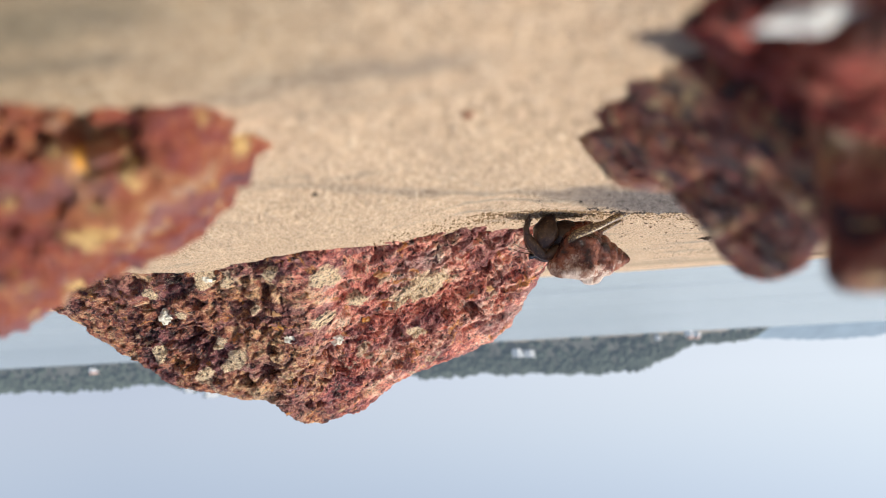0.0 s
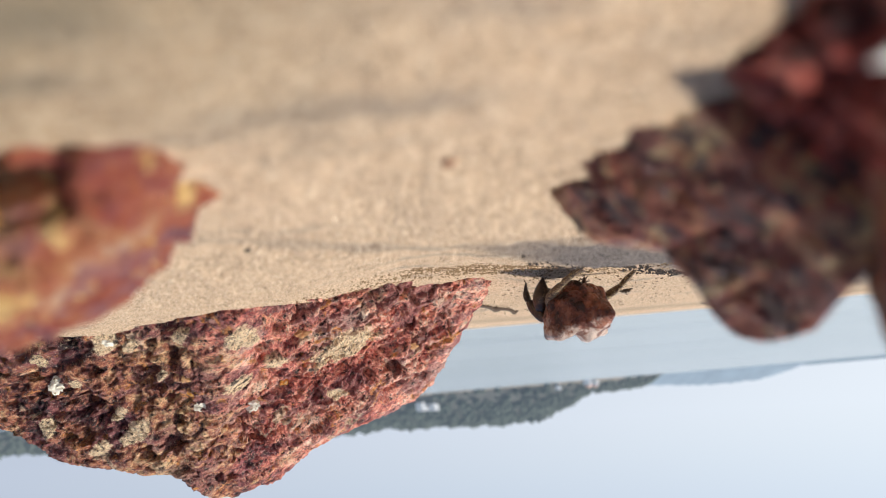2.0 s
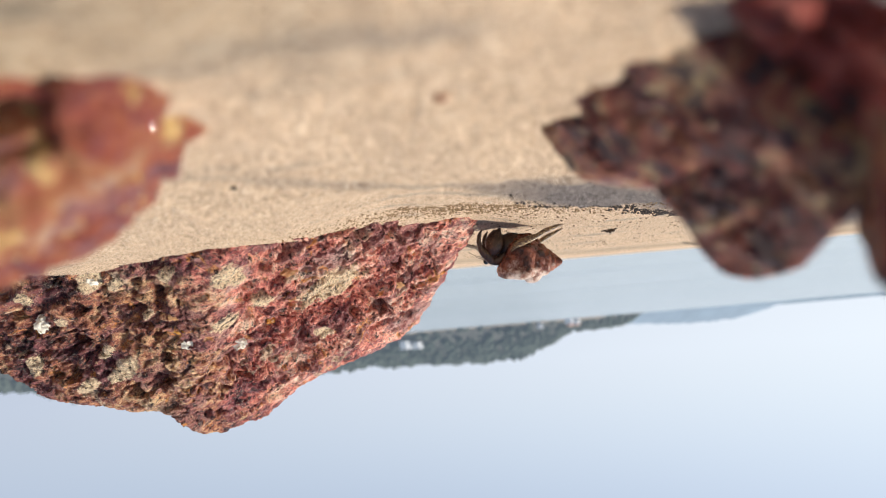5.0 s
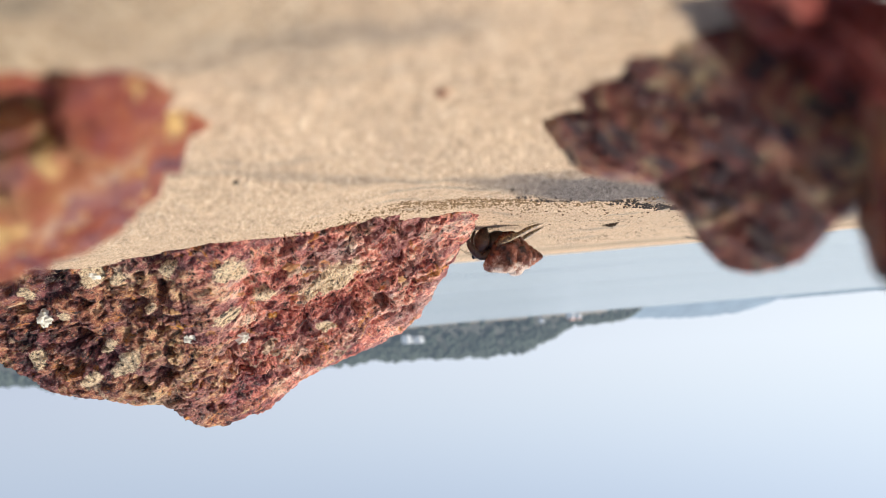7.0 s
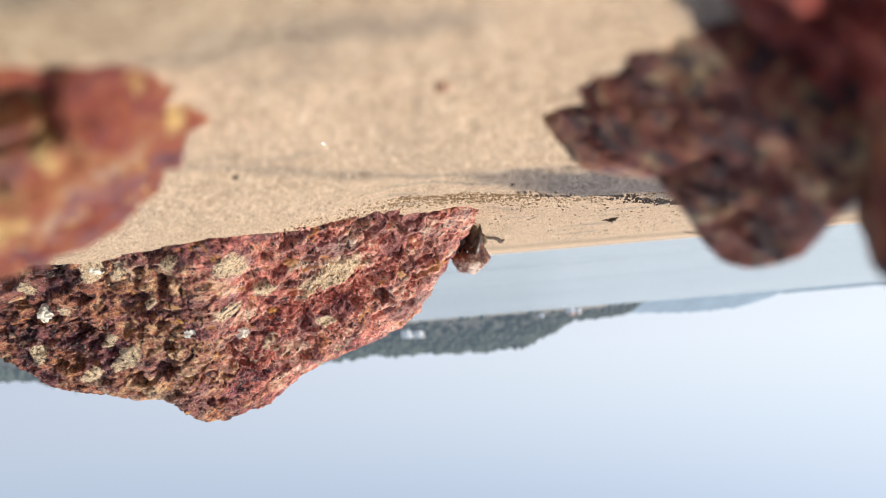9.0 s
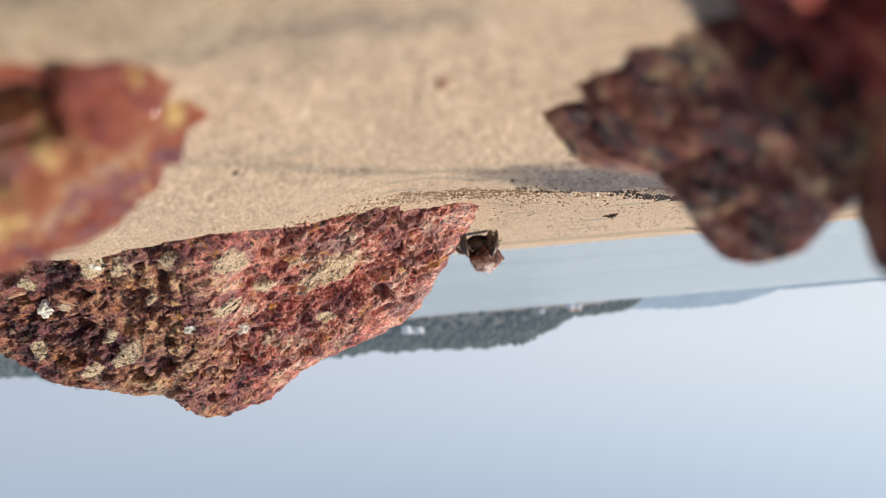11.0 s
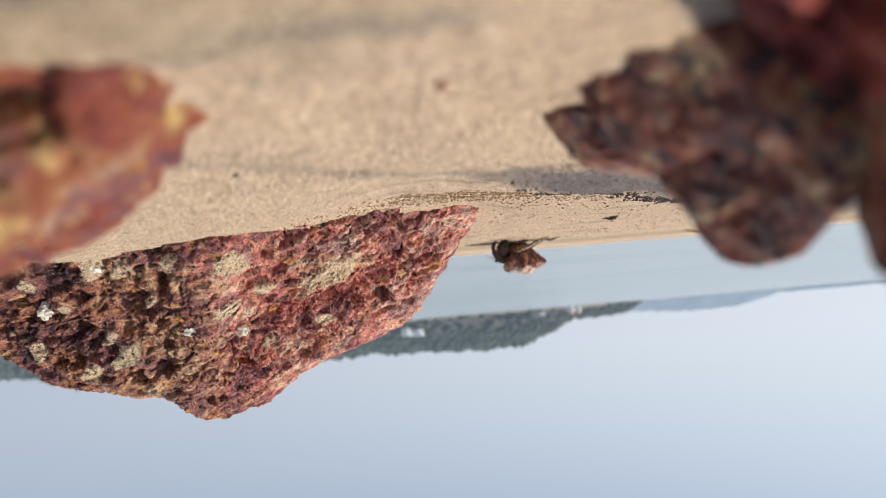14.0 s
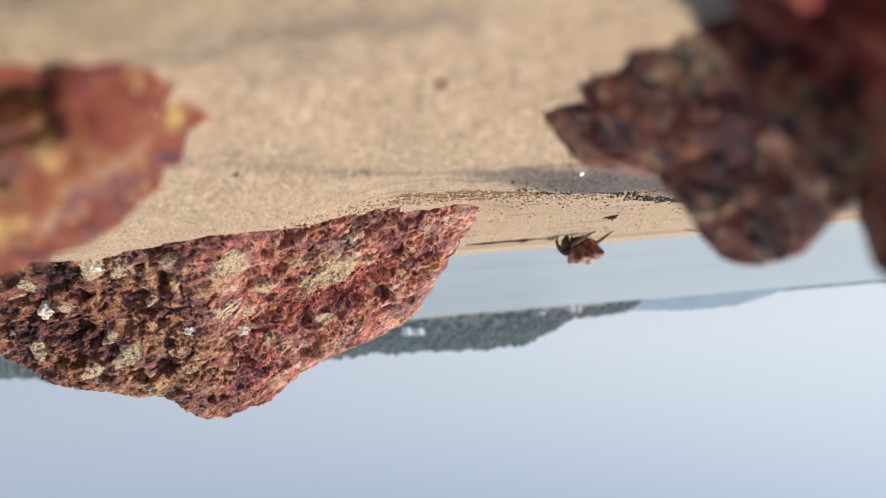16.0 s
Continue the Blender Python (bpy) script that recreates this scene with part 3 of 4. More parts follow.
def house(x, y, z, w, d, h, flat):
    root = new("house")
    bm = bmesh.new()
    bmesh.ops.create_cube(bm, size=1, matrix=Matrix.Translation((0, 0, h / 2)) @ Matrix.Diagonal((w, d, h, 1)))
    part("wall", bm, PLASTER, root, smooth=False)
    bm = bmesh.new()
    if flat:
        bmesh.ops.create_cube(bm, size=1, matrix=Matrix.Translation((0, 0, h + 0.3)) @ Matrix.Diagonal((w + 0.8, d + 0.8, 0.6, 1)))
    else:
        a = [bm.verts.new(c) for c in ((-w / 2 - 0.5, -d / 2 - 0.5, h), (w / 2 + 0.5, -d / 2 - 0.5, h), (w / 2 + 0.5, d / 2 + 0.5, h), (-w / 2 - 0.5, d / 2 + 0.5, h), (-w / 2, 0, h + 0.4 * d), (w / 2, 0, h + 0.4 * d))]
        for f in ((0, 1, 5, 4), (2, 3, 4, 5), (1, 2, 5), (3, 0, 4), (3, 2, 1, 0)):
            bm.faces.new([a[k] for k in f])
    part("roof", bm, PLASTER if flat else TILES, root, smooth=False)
    for k in range(max(2, int(w // 4))):
        bm = bmesh.new()
        bmesh.ops.create_cube(bm, size=1, matrix=Matrix.Translation((-w / 2 + (k + 0.5) * w / max(2, int(w // 4)), -d / 2, h * 0.55)) @ Matrix.Diagonal((1.4, 0.2, 1.6, 1)))
        part("window", bm, EYE, root, smooth=False)
    root.matrix_world = pose(x, y, z, 0, 0, -58)
    return tagged(root, "small flat-roofed white house among shore trees" if flat else "small white house with a terracotta roof on the shore", "house", "shore houses")


for x, y, z, w, d, h, flat in ((60, 998, 13, 15, 10, 11, True), (44, 1000, 16, 12, 9, 9, True), (-168, 985, 2, 12, 9, 7, False), (-178, 988, 4, 8, 7, 6, False), (-128, 990, 6, 7, 6, 5, True), (498, 1050, 43, 18, 12, 17, True), (519, 1050, 46, 14, 10, 14, True), (543, 1052, 46, 22, 12, 17, True), (577, 1046, 40, 15, 10, 13, True), (700, 990, 8, 12, 8, 6, False)):
    house(x, y + 12, z - 3, w, d, h, flat)


# ---- the three stones near the telephone and the large one behind ----
FACE_A, FACE_B = (-0.521, -0.359, 0.774, -64.8), (0.115, -0.684, 0.72, -84.6)
FLOOR, BACK = (0, 0, -1, 12), (0.05, 0.9, 0.42, 226)
BIG = [
    [FACE_A, FACE_B, (-0.88, 0.239, 0.41, 57.9), (-0.611, 0.248, 0.752, 71.5), (-0.208, 0.21, 0.955, 75.4), (0.7, 0, 0.7, 75), BACK, FLOOR],
    [FACE_A, FACE_B, (-0.546, 0.283, 0.789, 70.5), (-0.109, 0.153, 0.982, 76.2), (0.414, -0.02, 0.91, 71.2), (0.9, 0.2, 0.3, 115), BACK, FLOOR, (-0.9, 0.2, 0.0, 30)],
    [FACE_B, (0.176, 0.081, 0.981, 71.4), (0.505, -0.084, 0.859, 68.3), (0.63, -0.158, 0.76, 64.3), (-0.9, 0.1, 0.1, -40), BACK, FLOOR],
]


def big_zone(p):
    return np.clip((p[:, 0] + 6 * vnoise(p / 9, 77) - 46) / 22, 0, 1)


def even(p):
    return 0.6 + 0 * p[:, 0]


CAVITIES = [  # x, z, half width, depth, in millimetres
    (84.9, 25.1, 2.7, 9), (74.9, 27.2, 1.5, 5), (71.0, 26.4, 1.2, 5), (69.5, 35.7, 3.3, 8), (77.5, 38.4, 2.6, 7), (95.6, 18.6, 1.9, 6),
    (94.6, 32.6, 1.6, 6), (90.0, 33.0, 2.0, 6), (18.2, 22.3, 2.3, 7), (15.2, 24.0, 1.3, 6), (24.4, 22.8, 1.6, 6), (19.6, 20.2, 1.2, 4),
    (20.7, 13.4, 1.7, 4), (52.7, 36.2, 1.9, 6), (40.2, 35.5, 1.2, 5), (57.0, 38.9, 1.5, 5), (42.4, 17.0, 1.3, 4), (8.5, 6.0, 2.6, 4),
    (62.0, 17.5, 2.2, 6), (66.0, 31.5, 1.5, 5), (80.0, 18.6, 1.8, 6),
]
CAKED = [  # x, z, half length, half height of each patch of caked sand
    (27.2, 17.0, 9.5, 2.6), (44.8, 15.6, 4.2, 2.0), (41.4, 20.9, 3.2, 1.3), (49.0, 24.6, 4.0, 1.2), (32.9, 27.2, 2.2, 1.1), (77.0, 33.0, 6.0, 2.4),
    (73.5, 13.2, 2.8, 1.8), (69.0, 14.9, 2.4, 1.2), (98.4, 30.0, 3.4, 2.0), (88.0, 36.2, 4.5, 1.5), (57.6, 14.2, 2.6, 1.4), (91.0, 15.8, 1.8, 1.6),
    (66.0, 22.0, 3.0, 1.2), (80.0, 29.0, 3.6, 1.4), (86.0, 21.5, 2.4, 1.2),
]
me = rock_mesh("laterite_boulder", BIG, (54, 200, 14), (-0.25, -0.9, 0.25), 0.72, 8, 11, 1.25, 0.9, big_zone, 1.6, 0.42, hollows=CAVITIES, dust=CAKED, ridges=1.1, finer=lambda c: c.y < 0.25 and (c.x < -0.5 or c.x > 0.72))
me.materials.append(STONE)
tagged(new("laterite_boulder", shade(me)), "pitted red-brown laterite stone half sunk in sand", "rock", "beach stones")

SIDES = [(0.3, -0.93, 0.2, -36.6), (-0.6, 0.2, 0.75, 46), (0, 0, -1, -8), (-1, 0, 0, 62)]
DARK = [
    SIDES + [(0.723, -0.231, 0.611, -13.2), (0.84, -0.54, 0.05, -39.8), (0.35, 0.9, -0.1, 52), (0.15, 0.1, 0.98, 22)],
    SIDES + [(0.723, -0.231, 0.611, -10.5), (0.3, 0.95, -0.1, 44), (0.15, 0.1, 0.98, 22.2)],
    SIDES + [(0.723, -0.231, 0.611, -11.0), (0.3, 0.95, -0.1, 44), (0.1, 0.1, 0.99, 31.4), (-0.55, 0.0, 0.83, 37.4), (-0.95, -0.1, 0.3, 26.4)],
]
me = rock_mesh("dark_stone", DARK, (-27, 52, 17), (0.5, -0.8, 0.2), 0.4, 7, 23, 0.22, 0.12, even, 1.3, 0.5, 1.7)
me.materials.append(STONE_DARK)
tagged(new("dark_stone", shade(me)), "jagged dark brown laterite pebble in shade", "rock", "beach stones")

EDGE = [
    [(0.88, 0.45, -0.05, -4.0), (0.1, -0.95, 0.2, -27), (-0.1, 0.1, 0.98, 35.7), (-1, 0, 0, 48), (0, 1, 0.1, 48), (0, 0, -1, -8)],
]
me = rock_mesh("brown_stone", EDGE, (-34, 39, 20), (0.6, -0.7, 0.2), 0.3, 6, 37, 0.5, 0.15, even, 2.0, 0.5, 1.9)
me.materials.append(STONE_DARK)
tagged(new("brown_stone", shade(me)), "reddish-brown laterite pebble leaning on a darker one", "rock", "beach stones")

CLOSE = [
    [(0.764, 0.1, 0.626, 1.8), (0.3, 0.92, 0.2, 31.2), (0, -0.9, 0.3, -11.4), (0.1, -0.2, 0.97, 15.0), (0, 0, -1, -9.4), (-1, 0, 0, 51.5)],
]
me = rock_mesh("maroon_stone", CLOSE, (-28, 26, 16), (0.8, 0.3, 0.2), 0.3, 6, 31, 0.8, 0.4, even, 2.0, 0.5, 2.2)
me.materials.append(STONE_MAROON)
tagged(new("maroon_stone", shade(me)), "dark maroon laterite pebble close to the lens", "rock", "beach stones")

RUST = [
    [(-0.734, 0.096, 0.672, 3.5), (-0.6, 0.75, 0.2, 31), (-0.45, -0.7, 0.55, -23.8), (-0.35, 0.2, 0.915, 21.8), (0, 0, -1, -9), (1, 0, 0, 62), (0, 0.95, 0.2, 56)],
]
me = rock_mesh("rust_stone", RUST, (33, 45, 17), (-0.6, -0.6, 0.3), 0.4, 6, 47, 0.95, 0.18, even, 1.6, 0.7, 1.6)
me.materials.append(STONE_RUST)
tagged(new("rust_stone", shade(me)), "sunlit orange-red laterite pebble on the sand", "rock", "beach stones")


def inclusion(name, host, x, z, size, mat, label, seed, y=None):
    """A fragment set into the front of a stone, found by going straight in at (x, z), in millimetres."""
    tree = BVHTree.FromPolygons([v.co for v in host.data.vertices], [tuple(f.vertices) for f in host.data.polygons]) if host.name not in TREES else TREES[host.name]
    TREES[host.name] = tree
    at, normal, _, _ = tree.ray_cast(Vector((x, 0, z)) * 0.001 + Vector((0, -0.02, 0)), Vector((0, 1, 0)))
    if at is None or y is not None:
        at, normal, _, _ = tree.find_nearest(Vector((x, y or 100, z)) * 0.001)
    bm = bmesh.new()
    bmesh.ops.create_icosphere(bm, subdivisions=4, radius=1)
    turn = normal.to_track_quat("Z", "Y").to_matrix()
    rng = random.Random(seed)
    c = np.array([v.co for v in bm.verts])
    squeeze = np.array((rng.uniform(0.8, 1.4), rng.uniform(0.45, 0.8), 0.35))
    c = c * squeeze * (0.85 + 0.5 * fractal(c * 1.3 + seed, 4, seed, 0.65))[:, None]
    for v, q in zip(bm.verts, c * size * 0.001):
        v.co = at + turn @ Vector(q)
    return part(name, bm, mat, host, label, smooth=False)


TREES = {}
boulder = bpy.data.objects["laterite_boulder"]
inclusion("shell_fragment", boulder, 90.6, 20.8, 2.2, CHALK, "chalky white shell fragment", 1)
inclusion("shell_fragment", boulder, 58.9, 28.2, 1.3, CHALK, "chalky white shell fragment", 2)
inclusion("shell_fragment", boulder, 49.4, 28.9, 1.9, CHALK, "chalky white shell fragment", 3)
inclusion("ochre_nodule", boulder, 42.7, 23.9, 1.6, OCHRE, "yellow ochre nodule", 4)
inclusion("ochre_nodule", boulder, 12.2, 16.7, 1.2, OCHRE_PALE, "pale ochre nodule", 5)
inclusion("ochre_nodule", boulder, 35.1, 13.6, 1.5, OCHRE_PALE, "pale ochre nodule", 6)
inclusion("ochre_nodule", boulder, 59.8, 25.2, 1.2, OCHRE, "yellow ochre nodule", 10)
inclusion("ochre_nodule", boulder, 59.5, 22.0, 1.3, OCHRE_PALE, "pale ochre nodule", 11)
inclusion("shell_fragment", boulder, 73.0, 13.6, 1.0, CHALK, "chalky shell fragment, half buried", 12)
rust = bpy.data.objects["rust_stone"]
inclusion("ochre_nodule", rust, 23.7, 19.1, 1.6, OCHRE, "yellow ochre nodule", 8, 36)
inclusion("ochre_nodule", rust, 25.3, 21.0, 1.3, OCHRE_PALE, "pale ochre nodule", 9, 44)
inclusion("barnacle", bpy.data.objects["maroon_stone"], -16.4, 22.0, 1.5, WHITE_BARNACLE, "white barnacle", 7, 21)


def sand_at(x, y):
    """Height of the beach, in millimetres, below a point given in millimetres."""
    x, y = np.array([x / 1000.0]), np.array([y / 1000.0])
    return 1000 * float(sand_height(x, y)[0] + ripples(x, y)[0])


# ---- hermit crab ----
MM = 0.00114  # a unit of the crab's own plan, in metres


def crab():
    root = new("hermit_crab")
    mm = MM
    # the shell: a tube wound round an axis that points back and a little up, shrinking from turn to turn
    bm = bmesh.new()
    turns, per, sides = 6.2, 60, 40
    kk = math.log(1 / 0.68) / math.tau
    rings = []
    count = int(turns * per)
    ss, qq = np.meshgrid(np.arange(count + 1), np.arange(sides), indexing="ij")
    flat = np.stack([ss.ravel() * 0.12, np.cos(math.tau * qq.ravel() / sides) * 1.6, np.sin(math.tau * qq.ravel() / sides) * 1.6], 1)
    rind = fractal(flat, 3, 404, 0.6).reshape(ss.shape)
    for s in range(count + 1):
        phi = math.tau * s / per
        f = math.exp(-kk * phi)
        mouth = 1 + 0.16 * math.exp(-phi / 0.5)
        radial = Vector((0, math.cos(phi + 2.4), math.sin(phi + 2.4)))
        centre = 3.2 * f * radial + Vector((-11.8 * (1 - f), 0, 0))
        ring = []
        for q in range(sides):
            a = math.tau * q / sides
            shoulder = max(0, math.cos(a - 0.3)) ** 6
            keel = max(0, math.cos(a + 0.35)) ** 12
            knob = max(0, math.sin(phi * 7)) ** 2 * (0.45 + 0.55 * f)
            rad = 3.9 * f * mouth * (1 + shoulder * (0.03 + 0.22 * knob) + keel * (0.03 + 0.16 * knob) + 0.012 * math.sin(14 * a) + 0.02 * math.sin(phi * 23) + (0.02 + 0.13 * max(0.0, f - 0.45) / 0.55) * float(rind[s, q]))
            ring.append(bm.verts.new(mm * (centre + rad * (math.cos(a) * radial + math.sin(a) * Vector((-1.15, 0, 0))))))
        rings.append(ring)
    for r0, r1 in zip(rings, rings[1:]):
        for q in range(sides):
            bm.faces.new((r0[q], r0[(q + 1) % sides], r1[(q + 1) % sides], r1[q]))
    bm.faces.new(rings[-1])
    shell = part("shell", bm, SHELL, root, "glossy chestnut spiral shell with worn pale knobs")
    shell.matrix_local = pose(4.4 * mm, 0, 8.4 * mm, 0, 3, 0)

    bm = bmesh.new()
    bmesh.ops.create_uvsphere(bm, u_segments=20, v_segments=12, radius=1, matrix=pose(6.2 * mm, 0, 4.6 * mm, 0, -10, 0) @ Matrix.Diagonal((4.2 * mm, 4.4 * mm, 3.4 * mm, 1)))
    part("carapace", bm, CHITIN, root, "dark speckled front of the body")
    for side in (-1, 1):
        bm = bmesh.new()
        pts, rad = polish([(9, side * 0.9, 7.5, 0.42), (11.5, side * 1.2, 8.3, 0.36), (13.2, side * 1.4, 8.6, 0.45)])
        tube(bm, [Vector(p) * mm for p in pts], [r * mm for r in rad])
        part("eyestalk", bm, EYE, root)
        bm = bmesh.new()
        pts, rad = polish([(9, side * 1.6, 6.6, 0.22), (12, side * 2.4, 7.8, 0.13), (14.5, side * 3.4, 7.4, 0.09), (16.5, side * 4.4, 6.4, 0.05)], 3)
        tube(bm, [Vector(p) * mm for p in pts], [r * mm for r in rad], 6)
        part("antenna", bm, CHITIN_GOLD, root)

    def limb(name, joints, mat, base, flat=0.75, bristles=0):
        bm = bmesh.new()
        pts, rad = polish([(x - base[0], (0.78 if name == "leg" else 1.0) * (y - base[1]), z - base[2], r) for x, y, z, r in joints])
        tube(bm, [Vector(p) * mm for p in pts], [1.2 * r * mm for r in rad], 10, flat)
        rng = random.Random(len(joints) + bristles)
        for _ in range(bristles):
            k = rng.randrange(2, len(pts) - 1)
            o = Vector((rng.uniform(-1, 1), rng.uniform(-1, 1), rng.uniform(-1, 1))).normalized()
            a = Vector(pts[k]) + o * rad[k] * 0.7
            tube(bm, [a * mm, (a + o * 0.9) * mm], [0.07 * mm, 0.015 * mm], 4)
        ob = part(name, bm, mat, root)
        ob.matrix_local = pose(base[0] * mm, base[1] * mm, base[2] * mm)
        return ob, base

    legs = []
    for s in (-1, 1):
        legs.append((*limb("leg", [(6, s * 2, 6, 0.9), (8.5, s * 3.6, 7.8, 1.15), (10.3, s * 4.5, 8.4, 0.75), (11.2, s * 5, 7.6, 1.05), (12.9, s * 5.6, 5.4, 0.95), (13.4, s * 5.8, 4.2, 0.6), (13.7, s * 6, 3.0, 0.72), (13.3, s * 6.1, 1.2, 0.42), (12.6, s * 6.2, 0.0, 0.1)], CHITIN, (6, s * 2, 6), bristles=90), s, 0.0 if s < 0 else 0.5))
        legs.append((*limb("leg", [(4.5, s * 2.6, 5.5, 0.9), (5.6, s * 5.4, 6.6, 0.85), (5.5, s * 7.4, 6.0, 0.55), (4.2, s * 8.2, 4.9, 0.78), (0.6, s * 8.9, 3.6, 0.72), (-1.0, s * 9.0, 3.0, 0.45), (-2.2, s * 9, 2.2, 0.6), (-5.2, s * 8.7, 1.0, 0.38), (-7.6, s * 8.2, 0.1, 0.1)], CHITIN_GOLD, (4.5, s * 2.6, 5.5), bristles=90), s, 0.5 if s < 0 else 0.0))
        big = 1.35 if s < 0 else 0.95
        claw = limb("claw", [(7, s * 1.4, 5, 1.0), (9.0, s * 2.4, 5.6, 1.5), (9.7, s * 3.0, 4.9, 1.1), (9.9, s * 4.2, 5.2, 2.0 * big), (9.2, s * 4.8, 3.8, 1.85 * big), (8.6, s * 5.0, 2.2, 0.95 * big), (7.8, s * 4.9, 0.5, 0.2)], CHITIN, (7, s * 1.4, 5), 0.7, bristles=160)
        bm = bmesh.new()
        pts, rad = polish([(3.2, s * 3.2, -0.4, 0.9 * big), (3.4, s * 3.2, -2.3, 0.75 * big), (2.4, s * 3.1, -4.2, 0.15)])
        tube(bm, [Vector(p) * mm for p in pts], [r * mm for r in rad], 8)
        part("finger", bm, CHITIN_GOLD, claw[0], "movable golden-brown finger of the claw")
        legs.append((*claw, s, 0.25))
    tagged(root, "small hermit crab walking in a chestnut spiral shell", "crab")
    return root, legs, shell


CRAB, LEGS, SHELL_PART = crab()


# ---- small litter on the sand ----
def stick(name, points, label):
    bm = bmesh.new()
    pts, rad = polish(points, 2)
    tube(bm, [Vector(p) * 0.001 for p in pts], [r * 0.001 for r in rad], 8)
    return tagged(part(name, bm, TWIG), label, "twig", "twigs on the sand")


TWIG_MOVED = stick("twig", [(-24, 0, 0, 0.5), (-14, 1.0, 0.5, 0.7), (-9, 0.2, 0.2, 0.9), (-7, 0.3, 0.3, 0.55), (-2, 0.4, 0.4, 0.6), (4, -0.4, 0.6, 0.6), (6, -0.5, 0.8, 1.0), (8, -0.6, 0.5, 1.1), (10, -0.2, 0.3, 0.6), (17, 0.3, 0.2, 0.6), (20, 0.5, 0.6, 0.85), (21.5, 0.6, 1.6, 0.6), (24, 0.6, 0.4, 0.5), (26, 0.4, 0.3, 0.2)], "thin dark broken twig that the crab drags along")
bit = stick("twig", [(-2.7, 0, 0.5, 0.12), (-1.7, 0.2, 0.45, 0.3), (-1.3, -0.1, 1.3, 0.45), (-0.6, 0.4, 0.4, 0.5), (-0.2, -0.3, 1.9, 0.3), (0.1, 0.1, 0.3, 0.45), (0.6, -0.2, 1.5, 0.3), (1.2, 0.2, 0.6, 0.4), (2.9, 0.3, 0.9, 0.08)], "short dark ragged scrap of bark on the sand")
bit.matrix_world = pose(-0.055, 0.232, sand_at(-55, 232) / 1000, 0, 0, 20)
far_bit = stick("twig", [(-28, 0, 0.4, 0.5), (-8, 2, 0.7, 0.6), (10, -1, 0.5, 0.6), (30, 1, 0.3, 0.3)], "long thin dark twig lying near the crest")
far_bit.matrix_world = pose(-0.178, 0.52, sand_at(-178, 520) / 1000, 0, 0, -50)


def pebble(x, y, size, mat, label, seed):
    bm = bmesh.new()
    bmesh.ops.create_icosphere(bm, subdivisions=3, radius=1)
    c = np.array([v.co for v in bm.verts])
    c = c * (1.2, 0.8, 0.5) * (1 + 0.25 * fractal(c * 1.5 + seed, 3, seed))[:, None]
    for v, q in zip(bm.verts, c * size * 0.001):
        v.co = q
    ob = part("pebble", bm, mat)
    ob.matrix_world = pose(x / 1000, y / 1000, (sand_at(x, y) + 0.2 * size) / 1000, 0, 0, 40 * seed)
    tagged(ob, label, "pebble", "pebbles on the sand")


pebble(-0.9, 47.8, 0.5, CLOD_RED, "tiny rust-brown pebble bedded in the sand", 1)
pebble(23.1, 81.5, 0.4, GRIT, "tiny black pebble bedded in the sand", 2)
pebble(3.6, 141, 0.6, CLOD, "tiny brown pebble bedded in the sand", 3)


def scatter(name, count, place, size, mat, label, seed, stretch=1.2):
    rng = random.Random(seed)
    spots = np.array([place(rng) for _ in range(count)])
    level = 1000 * (sand_height(spots[:, 0] / 1000, spots[:, 1] / 1000) + ripples(spots[:, 0] / 1000, spots[:, 1] / 1000))
    shapes = []
    for (x, y), z in zip(spots, level):
        s, long = size * rng.uniform(0.35, 1.2), rng.uniform(1.0, stretch)
        uneven = np.array([[rng.uniform(0.65, 1.2)] for _ in range(12)])
        shapes.append((0.001 * np.array((x, y, z + 0.4 * s)), 0.001 * s * uneven * np.array((long, 1.0, 1 / long**0.5))))
    tagged(lumps(name, shapes, mat, smooth=False), label, "grit", kind="stuff")


def streak_edge(r):
    x = -16 - 55 * r.random() ** 0.8 + r.gauss(0, 5)
    return x, 99 - 1.42 * x + r.gauss(0, 2.6) - 4.0 * abs(r.gauss(0, 1.0)) * (r.random() < 0.4)


scatter("black_grit", 760, streak_edge, 0.3, GRIT, "coarse black grains on the sand", 61)
scatter("sand_clods", 1700, lambda r: (r.gauss(-8, 17), r.gauss(156, 9)), 0.24, CLOD, "small brown clods of moist sand", 62)
scatter("dark_specks", 800, lambda r: (r.uniform(-130, 0), 150 + 260 * r.random() ** 1.2), 0.27, SPECK, "scattered brown specks on the beach", 63, 2.0)


def mica(x, y, z, size):
    """A mirror-like mica flake, turned half way between the sun and the telephone to make a sun glint."""
    at = Vector((x, y, z)) * 0.001
    normal = (SUN_DIR + (Vector((0, 0, 0.03)) - at).normalized()).normalized()
    bm = bmesh.new()
    bmesh.ops.create_cone(bm, cap_ends=True, segments=6, radius1=size * 0.001, radius2=size * 0.0009, depth=size * 0.0003)
    ob = part("mica_flake", bm, MICA, smooth=False)
    ob.matrix_world = Matrix.Translation(at) @ normal.to_track_quat("Z", "Y").to_matrix().to_4x4()
    tagged(ob, "tiny glittering silver mica flake among sand grains", "mica", "glittering flakes")


for x, y, z, size in ((9.9, 63.5, 13.7, 0.026), (-20.4, 100.6, 11.6, 0.028), (-31, 140, 9.0, 0.04), (16.3, 41.0, 16.8, 0.02)):
    mica(x, y, z, size)


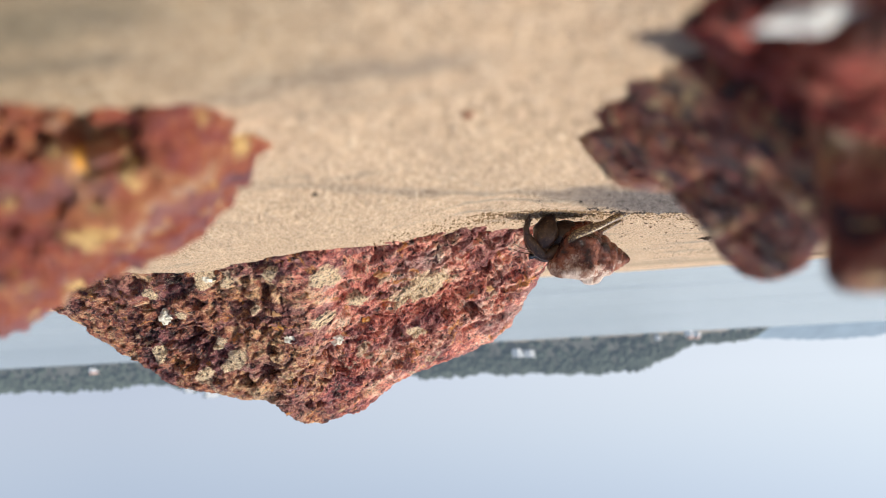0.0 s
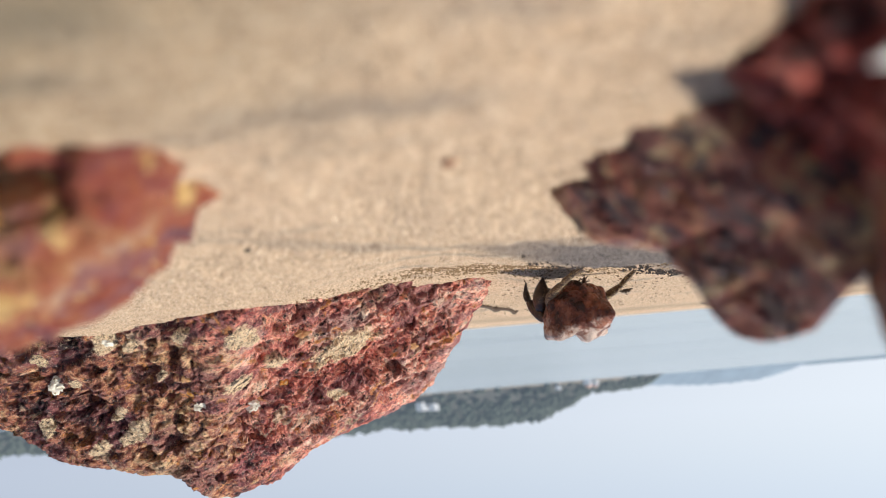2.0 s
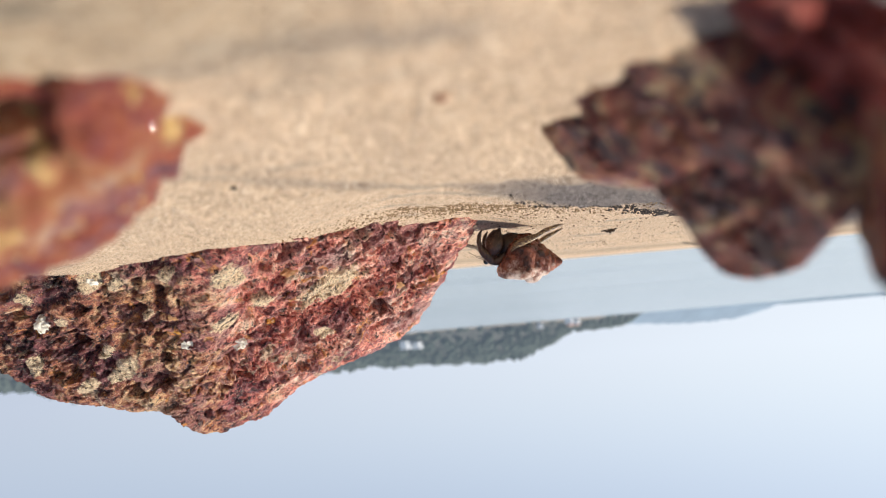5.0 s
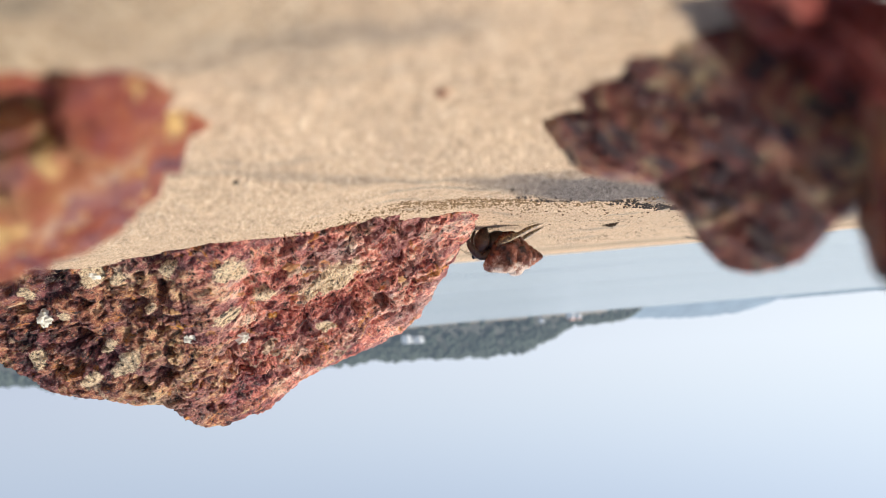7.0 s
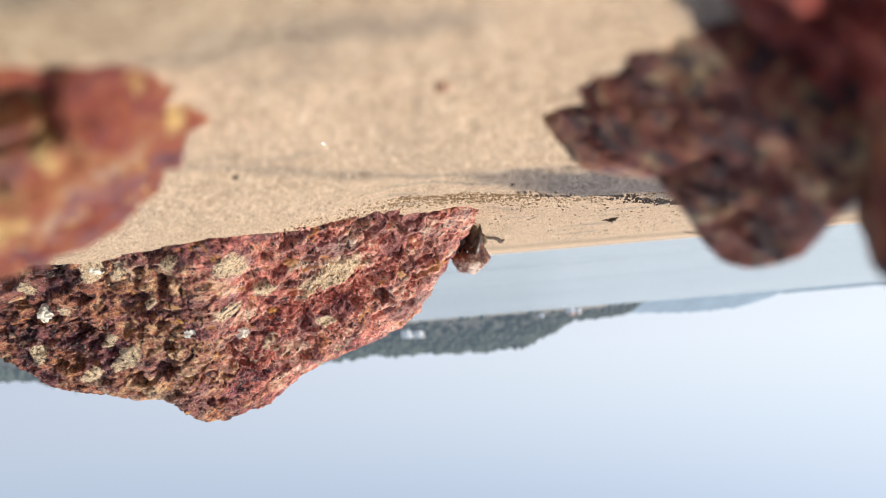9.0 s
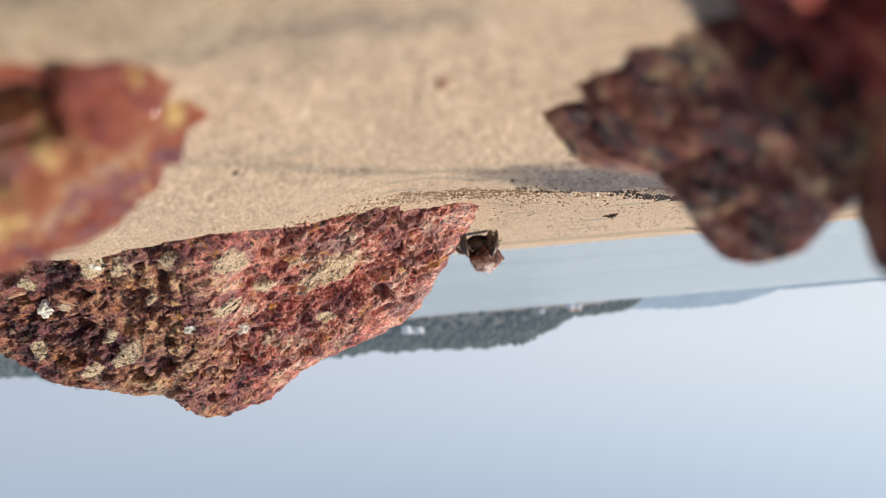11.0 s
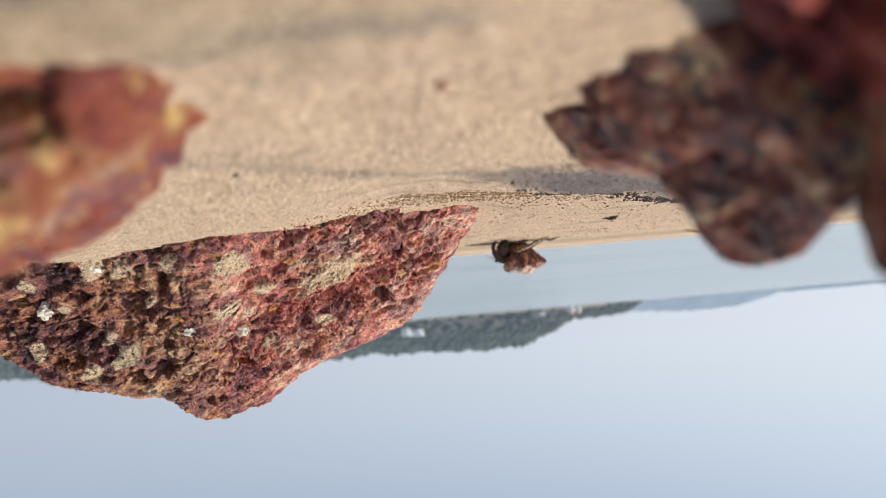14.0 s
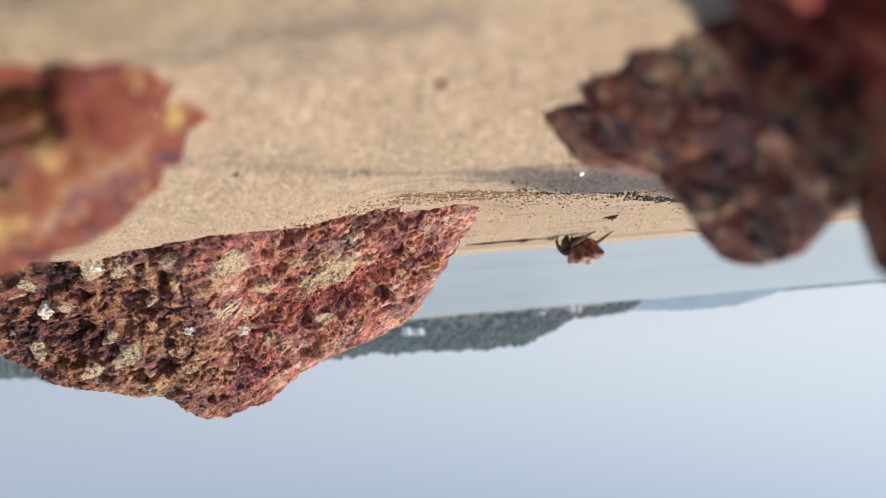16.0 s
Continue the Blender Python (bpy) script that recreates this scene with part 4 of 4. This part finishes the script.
# ---- what moves ----
CRAB_WAY = [  # seconds, x, y (millimetres), heading in degrees
    (0.0, -14.5, 160, -4), (0.5, -22.3, 158, 0), (1.0, -25, 158, 8), (1.5, -28, 161, 32), (2.0, -30, 165, 60), (2.5, -30, 168, 72),
    (3.0, -29, 174, 66), (3.5, -28, 180, 58), (4.0, -29.5, 188, 42), (4.5, -27, 199, 15), (5.5, -25.5, 214, 8), (7.0, -22.8, 230, 8), (7.5, -20, 234, 0),
    (8.0, -15, 238, -50), (8.5, -11, 242, -74), (9.0, -6, 247, -90), (10.2, -9.5, 268, -96), (11.5, -14.0, 291, -90), (12.0, -14.6, 297, -84),
    (12.5, -18.0, 302, -72), (13.0, -21.7, 307, -48), (13.5, -27.1, 312, -22), (14.0, -35.9, 317, 5), (14.5, -42.9, 327, 8), (15.0, -49.8, 338, 10), (15.5, -57.1, 347, 28), (16.0, -71.6, 357, 44),
]


SHELL_TWIST = [  # seconds, degrees by which the shell lags behind the body's turn
    (0.0, 0), (4.5, 0), (7.0, 4), (7.5, 10), (8.0, 28), (8.5, 42), (9.0, 52), (10.2, 58), (11.5, 58), (12.0, 56), (12.5, 50), (13.0, 36), (13.5, 18), (14.5, 2), (16.0, 0),
]


def motions():
    back = 2.0  # the way is that of the shell; the body stands this far behind it
    steps = [(t, x - back * math.cos(radians(yaw)), y - back * math.sin(radians(yaw)), yaw) for t, x, y, yaw in CRAB_WAY]
    walk(CRAB, [(t, pose(x / 1000, y / 1000, sand_at(x, y) / 1000, 0, 4, yaw)) for t, x, y, yaw in steps])
    walk(SHELL_PART, [(t, pose(4.4 * MM, 0, 8.4 * MM, 0, 3, turn)) for t, turn in SHELL_TWIST])
    for leg, base, side, phase in LEGS:
        rows = []
        for k in range(65):
            t = k * 0.25
            a = math.tau * (t / 1.0 + phase)
            swing, lift = 13 * math.sin(a), max(0.0, 10 * math.cos(a))
            rows.append((t, pose(base[0] * MM, base[1] * MM, base[2] * MM, side * lift * 0.6, -lift * 0.5, swing)))
        walk(leg, rows)
    walk(TWIG_MOVED, [(t, pose(x / 1000, y / 1000, (sand_at(x, y) + dz) / 1000, 0, tilt, turn)) for t, x, y, dz, tilt, turn in (
        (0.0, -12, 262, 0.3, 0, 118), (9.0, -12, 262, 0.3, 0, 118), (10.2, -6, 290, 1.5, 0, 145), (11.5, 0, 330, 0.6, 0, 172), (12.5, -8, 362, 0.4, 0, 178), (13.0, -25.5, 378, 0.4, 0, 182), (14.0, -36, 384, 0.4, 0, 183), (16.0, -36, 384, 0.4, 0, 183))])


motions()
